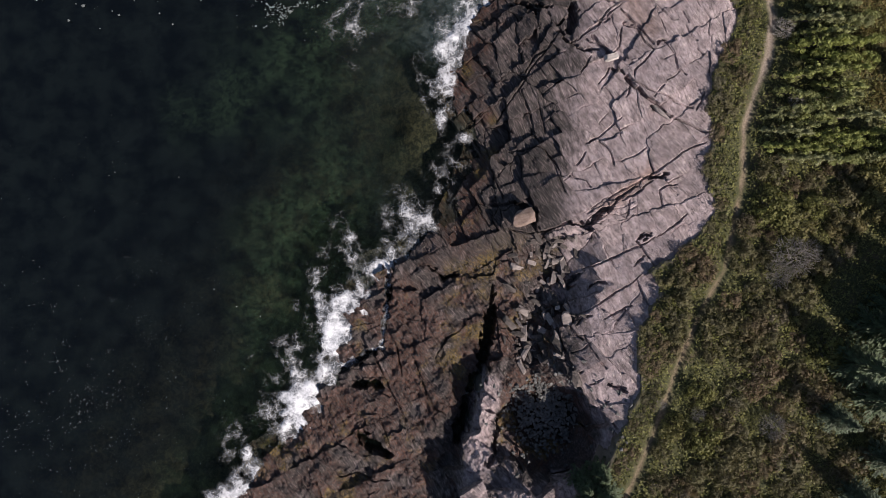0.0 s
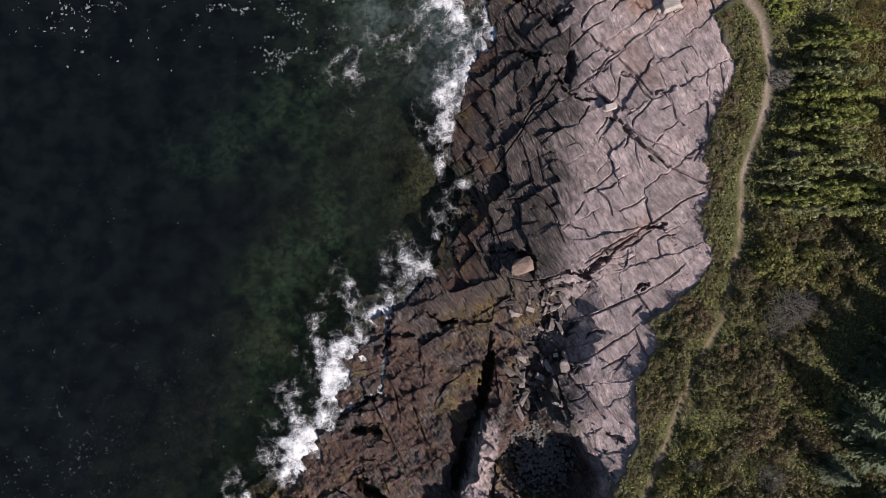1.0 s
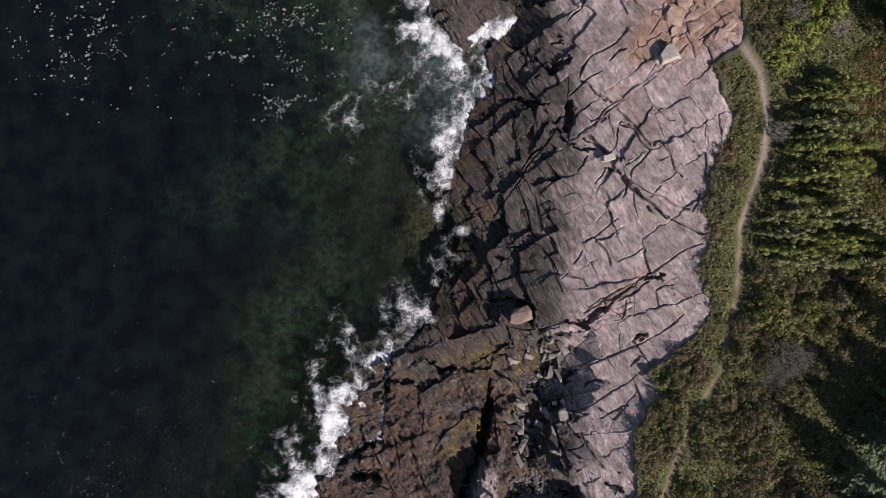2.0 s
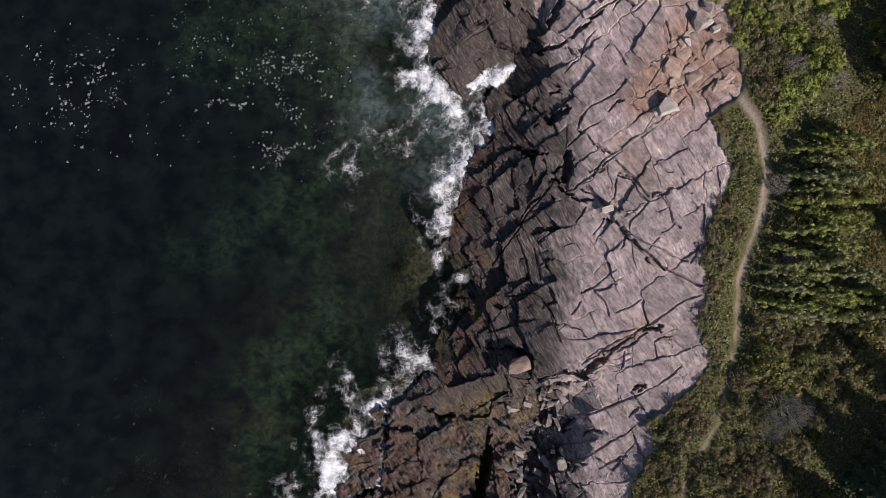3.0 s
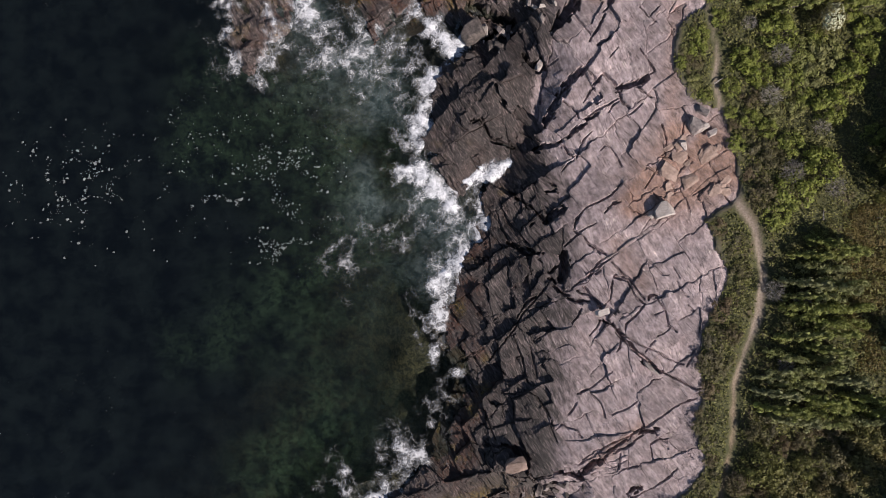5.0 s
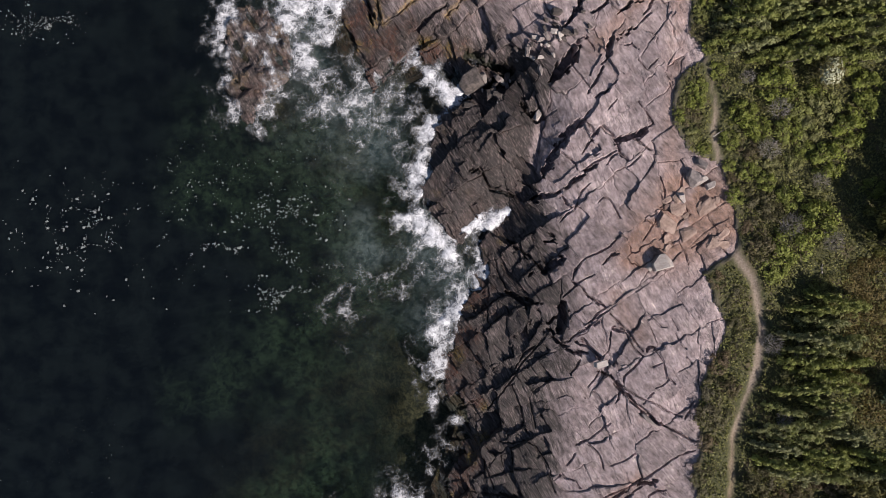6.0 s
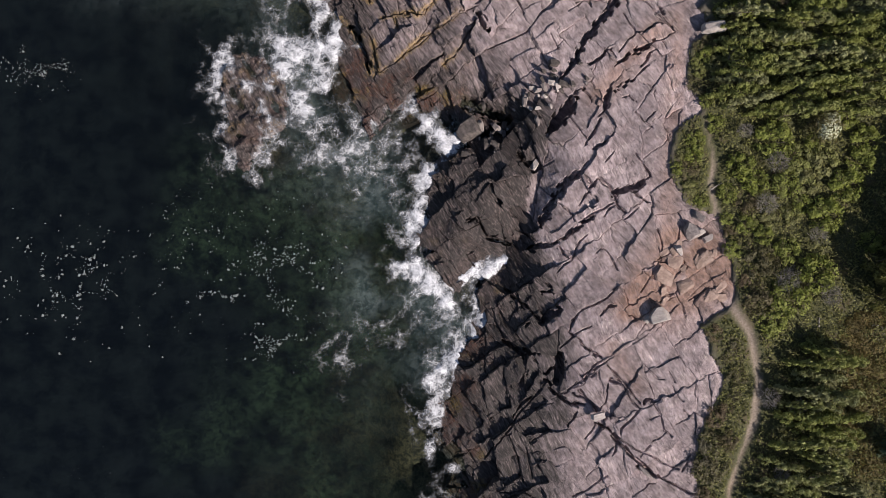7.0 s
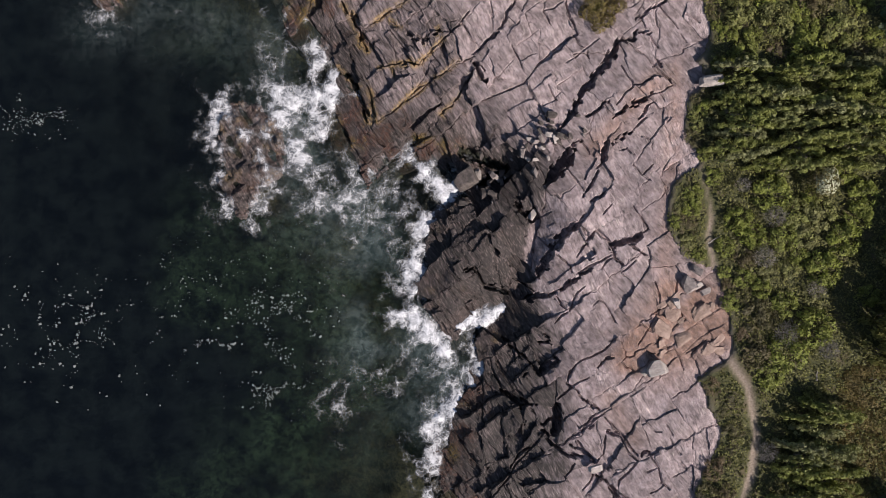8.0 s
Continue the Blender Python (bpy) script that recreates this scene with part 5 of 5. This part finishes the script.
def flecks(seed):
    """Drifting scraps of foam."""
    r = random.Random(seed)
    spots = []
    for cx, cy, rx, ry, n, lo, hi in ((-25.5, 21.5, 3.6, 2.6, 150, 0.05, 0.16), (-10.5, 22.0, 2.6, 1.8, 130, 0.04, 0.14), (-15.3, 19.8, 1.2, 0.6, 45, 0.05, 0.14), (-11.0, 17.5, 2.2, 1.6, 130, 0.04, 0.12),
                                      (-19.0, 22.0, 3.0, 3.0, 60, 0.04, 0.1), (-27.5, 36.5, 2.0, 1.2, 90, 0.03, 0.09), (-24.0, -4.0, 7.0, 9.0, 260, 0.02, 0.06), (-26.0, -12.0, 4.5, 4.0, 150, 0.02, 0.07), (-14.0, 25.5, 4.5, 2.0, 60, 0.04, 0.1)):
        many = np.array([(cx + r.gauss(0, rx * 0.7), cy + r.gauss(0, ry * 0.7), r.uniform(lo, hi) * r.choice((0.3, 0.35, 0.5, 0.8, 1.0))) for _ in range(int(n * 6.5))])
        spots += many[np.abs(fbm(many[:, 0], many[:, 1], 1.5, 3, 88)) < 0.16].tolist()
    verts, faces = [], []
    for x, y, s in spots:
        k, base, a0 = r.randint(6, 9), len(verts), r.uniform(0, 6)
        wx_, wy_ = r.uniform(0.5, 1.2), r.uniform(0.5, 1.2)
        for j in range(k):
            a = a0 + j * 6.2832 / k
            d = s * r.uniform(0.35, 1.2)
            verts.append((x + d * math.cos(a) * wx_, y + d * math.sin(a) * wy_, 0.13))
        verts.append((x, y, 0.16))
        faces += [(base + j, base + (j + 1) % k, base + k) for j in range(k)]
    return verts, faces


SCRAP = plain_rock("foam_scraps", (0.12, 0.13, 0.135), (0.28, 0.29, 0.295), 4.0, 0.7)
fv, ff = flecks(9)
tagged(mesh_object("foam_scraps", fv, ff, SCRAP), "scattered pale foam scraps drifting on dark water", "foam", "", "stuff")


# ---- plants ----
def leaf_cloud(count, lobes, size, seed, needle=False):
    """Leaves on the outside of several rounded lobes (x, y, z, rx, ry, rz)."""
    r = np.random.RandomState(seed)
    vs, fs = [], []
    weights = np.array([l[3] * l[4] for l in lobes])
    picks = r.choice(len(lobes), count, p=weights / weights.sum())
    d = r.normal(size=(count, 3))
    d[:, 2] = np.abs(d[:, 2]) * 1.1 - 0.15
    d /= np.linalg.norm(d, axis=1)[:, None]
    lob = np.array(lobes)[picks]
    depth = 1 - 0.3 * r.rand(count) ** 2
    pos = lob[:, :3] + d * lob[:, 3:] * depth[:, None]
    nrm = d + r.normal(scale=0.26, size=(count, 3))
    nrm /= np.linalg.norm(nrm, axis=1)[:, None]
    tan = np.cross(nrm, r.normal(size=(count, 3)))
    tan /= np.linalg.norm(tan, axis=1)[:, None]
    bit = np.cross(nrm, tan)
    s = size * r.uniform(0.6, 1.35, count)[:, None]
    w = 0.42 if needle else 0.62
    a, b_ = pos - tan * s, pos + tan * s
    c, e = pos + bit * s * w + nrm * s * 0.15, pos - bit * s * w + nrm * s * 0.15
    verts = np.stack([a, c, b_, e], 1).reshape(-1, 3)
    k = np.arange(count)[:, None] * 4
    return verts[(verts[:, 2] > -10)], (k + np.arange(4)[None, :]).tolist()


def stems_bm(spread, high, count, seed, thick=0.03):
    r = random.Random(seed)
    bm = bmesh.new()
    for _ in range(count):
        a, d = r.uniform(0, 6.283), r.uniform(0.3, 1.0) * spread
        p, q = Vector((r.gauss(0, 0.06), r.gauss(0, 0.06), -0.15)), Vector((d * math.cos(a), d * math.sin(a), high * r.uniform(0.55, 0.95)))
        axis = (q - p)
        m = Matrix.Translation((p + q) / 2) @ axis.to_track_quat("Z", "Y").to_matrix().to_4x4()
        bmesh.ops.create_cone(bm, segments=5, radius1=thick, radius2=thick * 0.35, depth=axis.length, matrix=m)
    return bm


def twigs_bm(spread, count, seed):
    """A tangle of thin bare twigs."""
    r = random.Random(seed)
    bm = bmesh.new()
    for _ in range(count):
        a, d = r.uniform(0, 6.283), spread * r.random() ** 0.6
        p = Vector((d * math.cos(a), d * math.sin(a), r.uniform(0.1, 0.65) * (1.15 - d / spread * 0.7)))
        b = a + r.gauss(0, 0.9)
        axis = Vector((math.cos(b), math.sin(b), r.uniform(-0.15, 0.6))) * r.uniform(0.18, 0.5)
        m = Matrix.Translation(p + axis / 2) @ axis.to_track_quat("Z", "Y").to_matrix().to_4x4()
        bmesh.ops.create_cone(bm, segments=3, radius1=0.014, radius2=0.006, depth=axis.length, matrix=m)
    return bm


def make_shrub(seed, mat, count, size, label, flat=0.75):
    r = random.Random(seed)
    lobes = []
    for _ in range(36):
        a, d = r.uniform(0, 6.283), r.random() ** 0.5
        s = r.uniform(0.14, 0.32)
        lobes.append((d * math.cos(a), d * math.sin(a), (0.1 + 0.85 * (1 - d * d) ** 0.6 + r.gauss(0, 0.13)) * flat, s, s, s * 0.8))
    root = tagged(new("shrub"), label, "shrub", "shrubs along the footpath")
    v, f = leaf_cloud(count, lobes, size, seed)
    mesh_object("foliage", v, f, mat, root)
    part("branchwork", stems_bm(0.8, 0.7, 9, seed), TWIG, root)
    return root


def make_swept_spruce(seed, label):
    """A wind-swept spruce: long boughs, one above another, leaning inland."""
    r = random.Random(seed)
    lobes = []
    for k in range(48):
        t = k / 47
        lobes.append((-1.3 + 2.7 * t + r.gauss(0, 0.1), r.gauss(0, 0.17), 0.10 + 0.88 * math.sin(2.0 * t + 0.05) + r.gauss(0, 0.13), r.uniform(0.14, 0.30), r.uniform(0.09, 0.17), r.uniform(0.09, 0.17)))
    root = tagged(new("swept_spruce"), label, "spruce", "wind-swept spruces")
    v, f = leaf_cloud(1400, lobes, 0.08, seed, True)
    mesh_object("foliage", v, f, NEEDLE, root)
    bm = bmesh.new()
    m = Matrix.Translation((0.1, 0, 0.45)) @ Vector((2.2, 0, 0.7)).to_track_quat("Z", "Y").to_matrix().to_4x4()
    bmesh.ops.create_cone(bm, segments=7, radius1=0.07, radius2=0.02, depth=2.4, matrix=m)
    part("trunk", bm, TWIG, root)
    return root


def make_spruce(seed, high, wide, mat, label):
    """An upright spruce: tapered trunk, whorls of boughs, needles in sprays along them."""
    r = np.random.RandomState(seed)
    root = tagged(new("spruce_tree"), label, "spruce", "upright spruces")
    bm = bmesh.new()
    bmesh.ops.create_cone(bm, segments=8, radius1=0.11, radius2=0.015, depth=high, matrix=Matrix.Translation((0, 0, high / 2)))
    pos, way = [], []
    z = 0.25
    while z < high * 0.97:
        reach = wide * (1 - z / high) ** 0.85
        n = 7 if reach > 0.6 else 5
        a0 = r.uniform(0, 6.28)
        for j in range(n):
            a = a0 + j * 6.283 / n + r.normal(0, 0.15)
            L = reach * r.uniform(0.75, 1.1)
            tip = Vector((math.cos(a) * L, math.sin(a) * L, -0.18 * L))
            mm = Matrix.Translation(Vector((0, 0, z)) + tip / 2) @ tip.to_track_quat("Z", "Y").to_matrix().to_4x4()
            bmesh.ops.create_cone(bm, segments=4, radius1=0.02, radius2=0.005, depth=tip.length, matrix=mm)
            for q in range(int(10 + 26 * L)):
                s = r.uniform(0.12, 1.0)
                side = r.normal(0, 0.16 * (1.15 - s) * L + 0.04)
                pos.append((math.cos(a) * L * s - math.sin(a) * side, math.sin(a) * L * s + math.cos(a) * side, z - 0.18 * L * s + r.normal(0, 0.03)))
                way.append((math.cos(a + side * 1.5), math.sin(a + side * 1.5), -0.1))
        z += 0.19 + 0.05 * r.rand()
    pos, way = np.array(pos), np.array(way)
    way /= np.linalg.norm(way, axis=1)[:, None]
    s = 0.10 * r.uniform(0.7, 1.3, len(pos))[:, None]
    side = np.stack([-way[:, 1], way[:, 0], r.normal(0, 0.3, len(pos))], -1)
    verts = np.stack([pos - way * s, pos + side * s * 0.35, pos + way * s, pos - side * s * 0.35], 1).reshape(-1, 3)
    k = np.arange(len(pos))[:, None] * 4
    mesh_object("crown", verts, (k + np.arange(4)[None, :]).tolist(), mat, root)
    part("trunk", bm, TWIG, root)
    return root


protos_green = [make_shrub(301 + k, LEAF_A, 1350, 0.068, "dense green-leaved shrub on the cliff top") for k in range(3)]
protos_lush = [make_shrub(311 + k, LEAF_C, 1350, 0.073, "lush yellow-green shrub in a dense thicket") for k in range(3)]
protos_dull = [make_shrub(321 + k, LEAF_B, 1350, 0.066, "low dull olive-brown shrub on the cliff top", 0.6) for k in range(2)]
protos_swept = [make_swept_spruce(341 + k, "wind-swept dark green spruce leaning inland") for k in range(3)]
protos_tree = [make_spruce(361 + k, 3.4, 1.35, BLUE_NEEDLE, "upright blue-green spruce with layered boughs") for k in range(2)]


def standing(proto, x, y, scale, turn, sz=1.0, first=None):
    m = pose(x, y, top_of(x, y) - 0.05, 0, 0, turn) @ Matrix.Diagonal((scale, scale, scale * sz, 1))
    if first is not None and proto not in first:
        first.add(proto)
        proto.matrix_world = m
        return proto
    ob = copy_thing(proto, pose(0, 0, 0))
    ob.matrix_basis = m
    return ob


def make_dead_shrub(seed):
    root = tagged(new("dead_shrub"), "bleached grey leafless shrub among green ones", "shrub", "dead shrubs")
    part("branchwork", twigs_bm(0.85, 260, seed), DEAD, root)
    part("stump", stems_bm(0.15, 0.3, 3, seed, 0.06), DEAD, root)
    return root


placed, begun = [], set()
bare = make_dead_shrub(401)
for k, (x, y, s) in enumerate(((22.0, -0.5, 1.3), (23.0, -0.2, 0.9), (21.2, -1.6, 0.9), (20.8, -11.2, 0.9), (22.8, 21.6, 0.8), (25.4, 20.6, 0.7), (21.6, 14.0, 0.7), (23.5, 33.0, 0.8), (19.5, 35.6, 0.7), (22.0, 29.0, 0.7), (16.2, -10.5, 0.5), (13.9, -9.9, 0.35), (23.4, 13.4, 0.6), (22.4, 9.2, 0.6), (21.4, 26.4, 0.7), (24.6, 24.4, 0.6), (26.8, 33.6, 0.6), (20.0, 31.0, 0.5))):
    m = pose(x, y, top_of(x, y) + 0.4, 0, 0, k * 67) @ Matrix.Diagonal((s, s, s, 1))
    if k:
        copy_thing(bare, pose(0, 0, 0)).matrix_basis = m
    else:
        bare.matrix_basis = m
    placed.append((x, y, s * 0.8))
flowering = make_shrub(402, LEAF_A, 900, 0.07, "rounded shrub covered in creamy white blossom")
bv, bf = leaf_cloud(700, [(0, 0, 0.50, 0.72, 0.85, 0.5), (0.3, 0.5, 0.4, 0.4, 0.4, 0.4), (-0.3, -0.4, 0.4, 0.4, 0.4, 0.5)], 0.07, 403)
tagged(mesh_object("blossom", bv, bf, BLOSSOM, flowering.children[0]), "creamy white blossom")
flowering.matrix_basis = pose(24.9, 31.1, top_of(24.9, 31.1) + 0.45)
placed.append((24.9, 31.1, 0.9))
pr = random.Random(77)
TREES = [(9.6, -16.4, 0.95), (10.4, -15.6, 0.95), (9.2, -15.2, 0.9), (10.2, -14.4, 0.8), (25.8, -7.2, 1.45), (27.2, -9.4, 1.4), (24.6, -10.6, 0.95), (28.4, -6.0, 1.6), (27.2, -5.0, 1.4), (28.4, -3.9, 1.6), (29.6, -2.4, 1.6), (30.4, 0.2, 1.6),
         (29.6, 5.0, 1.2), (27.5, -13.0, 1.2), (29.8, 10.5, 1.1), (26.0, -15.5, 1.1), (30.0, 36.0, 1.2), (29.6, 41.0, 1.2)      ]
for x, y, s in ((28.6, 20.6, 1.0), (30.0, 21.2, 1.2), (28.7, 22.4, 1.1), (30.1, 23.2, 1.3), (30.3, 25.2, 1.3), (31.4, 27.0, 1.4), (32.2, 29.2, 1.4), (31.6, 22.0, 1.2), (30.9, 19.6, 1.0)):
    standing(protos_green[int(y * 10) % 3], x, y, s, pr.uniform(0, 360), 2.7, begun)
    placed.append((x, y, 0.9 * s))
for i, (x, y, s) in enumerate(TREES):
    standing(protos_tree[i % 2], x, y, s, pr.uniform(0, 360), pr.uniform(0.9, 1.1), begun)
    placed.append((x, y, 1.0 * s))


def on_path(x, y, room):
    a, b = np.array([x]), np.array([y])
    return line_distance(a, b, FOOTPATH)[0] < 0.08 + 0.15 * (8 < y < 20) - 0.25 * (y > 26) + room or line_distance(a, b, SIDE_PATH)[0] < 0.05 + 0.8 * room


def swept_zone(x, y):
    return (20.6 < x < 27.5 and 5.5 < y < 17.0) or (19.0 < x < 28.5 and 32.0 < y < 38.5)


GLADES = [((26.4, 18.5), (26.2, 22.0), (27.2, 26.0), (29.4, 30.5), (31.0, 36.0)), ((21.6, 16.6), (24.8, 18.9), (31.0, 19.6)), ((25.6, -4.6), (27.5, -1.5), (29.5, 1.0)), ((28.2, 9.5), (28.8, 17.5))]


def open_zone(x, y):
    return any(line_distance(np.array([x]), np.array([y]), list(g))[0] < w for g, w in zip(GLADES, (1.2, 0.7, 2.0, 2.3)))


counts = {"swept": 0, "shrub": 0}
for _ in range(9000):
    x, y = pr.uniform(7, 31.5), pr.uniform(-21, 48)
    sv_here = float(lie([x], [y])[2][0])
    if sv_here < 0.35 or open_zone(x, y):
        continue
    if swept_zone(x, y):
        if counts["swept"] < 165 and not on_path(x, y, 1.75) and all(abs(x - a) > 1.5 or abs(y - b) > 0.54 for a, b, c in placed if c < 0):
            s = pr.uniform(0.85, 1.2)
            standing(pr.choice(protos_swept), x, y, s, pr.gauss(0, 7), pr.uniform(1.0, 1.4), begun)
            placed.append((x, y, -1))
            counts["swept"] += 1
        continue
    rad = pr.uniform(0.6, 1.35) if sv_here > 1.2 else pr.uniform(0.4, 0.7)
    if on_path(x, y, rad * (0.95 if y > 3 else 0.82) + (0.4 if x > 17 and 3 < y < 20 else 0.0)) or counts["shrub"] >= 290:
        continue
    if any((x - a) ** 2 + (y - b) ** 2 < (0.72 * (rad + abs(c))) ** 2 for a, b, c in placed):
        continue
    dull = fbm(np.array([x]), np.array([y]), 5.0, 2, 5)[0] + (0.35 if sv_here < 2.5 else 0.0) + (0.3 if y < 0 else 0.0) > 0.12
    standing(pr.choice(protos_dull if dull and (y < 22 or pr.random() < 0.25) else protos_lush if y > 14 + pr.gauss(0, 4) else protos_green), x, y, rad, pr.uniform(0, 360), pr.uniform(0.8, 1.15) * (0.6 if sv_here < 1.3 else 0.78 if y > 16 else 1.0), begun)
    placed.append((x, y, rad))
    counts["shrub"] += 1


def ground_cover(count, seed):
    r = np.random.RandomState(seed)
    x, y = r.uniform(7, 31.5, count * 2), r.uniform(-21, 48, count * 2)
    z, sc, sv, _ = lie(x, y)
    d = line_distance(x, y, FOOTPATH)
    ok = (sv > 0.05) & (d > 0.25 + 0.13 * ease(y, 6, 12) * (y < 22) + 0.2 * r.rand(len(x)))
    x, y, z, sv, d = x[ok][:count], y[ok][:count], z[ok][:count], sv[ok][:count], d[ok][:count]
    high = (0.08 + 0.35 * r.rand(len(x)) * (0.5 + 0.5 * fbm(x, y, 1.3, 3, 7))) * ease(d, 0.1, 0.7) * ease(sv, 0, 1.2)
    pos = np.stack([x, y, z + high], -1)
    nrm = r.normal(size=(len(x), 3)) * 0.6 + np.array([0, 0, 1.0])
    nrm /= np.linalg.norm(nrm, axis=1)[:, None]
    tan = np.cross(nrm, r.normal(size=(len(x), 3)))
    tan /= np.linalg.norm(tan, axis=1)[:, None]
    bit = np.cross(nrm, tan)
    s = 0.085 * r.uniform(0.5, 1.4, len(x))[:, None]
    verts = np.stack([pos - tan * s, pos + bit * s * 0.5, pos + tan * s, pos - bit * s * 0.5], 1).reshape(-1, 3)
    k = np.arange(len(x))[:, None] * 4
    return verts, (k + np.arange(4)[None, :]).tolist()


gv, gf = leaf_cloud(4200, [(11.3 + 0.33 * math.cos(k * 2.4) * k ** 0.5, 42.9 + 0.42 * math.sin(k * 2.4) * k ** 0.5, top_of(11.3, 42.9) + 0.12, 0.5, 0.5, 0.3) for k in range(16)], 0.08, 55, True)
STRAW = leaf_material("dry_grass", ((0.12, 0.095, 0.035), (0.20, 0.15, 0.06), (0.16, 0.13, 0.05), (0.14, 0.13, 0.04)))
rm = random.Random(12)
mv, mf = leaf_cloud(14000, [(x, y, top_of(x, y) + 0.03, 0.7, 0.7, 0.22) for x, y in ((rm.uniform(26.6, 30.5), rm.uniform(9.0, 19.5)) for _ in range(90))], 0.085, 56, True)
tagged(mesh_object("meadow_grass", mv, mf, STRAW), "olive and straw-coloured grass of a small clearing", "grass", "", "stuff")
tagged(mesh_object("grass_patch", gv, gf, STRAW), "dry brown grass growing in a hollow of the rock", "grass", "", "stuff")
cv_, cf_ = ground_cover(95000, 3)
tagged(mesh_object("ground_cover", cv_, cf_, LEAF_A), "low olive-green heath between the shrubs", "undergrowth", "", "stuff")

def dead_branch(x, y, long, turn, label):
    r = random.Random(int(x * 10))
    bm = bmesh.new()
    p, way = Vector((0, 0, 0)), radians(turn)
    for k in range(5):
        way += r.gauss(0, 0.25)
        q = p + Vector((math.cos(way), math.sin(way), r.uniform(-0.05, 0.12))) * long / 5
        m = Matrix.Translation((p + q) / 2) @ (q - p).to_track_quat("Z", "Y").to_matrix().to_4x4()
        bmesh.ops.create_cone(bm, cap_ends=True, segments=6, radius1=0.05 - 0.007 * k, radius2=0.043 - 0.007 * k, depth=(q - p).length * 1.08, matrix=m)
        p = q
    ob = part("dead_branch", bm, DEAD)
    ob.matrix_world = pose(x, y, top_of(x, y) + 0.12)
    return tagged(ob, label, "branch")


dead_branch(24.9, 18.5, 0.7, 80, "short bleached branch on bare earth in a clearing")
dead_branch(18.0, 27.3, 0.9, 10, "bleached driftwood branch lying across the footpath edge")
dead_branch(28.2, 18.6, 1.1, 30, "bleached dead branch among the shrubs")
place_stone("stone", 19.4, -2.4, (0.3, 0.26, 0.18), STONE_GREY, "small blue-grey stone beside the footpath", 20, 71, 0.1)

# ---- the blocks of the rock shelf ----
build_blocks()
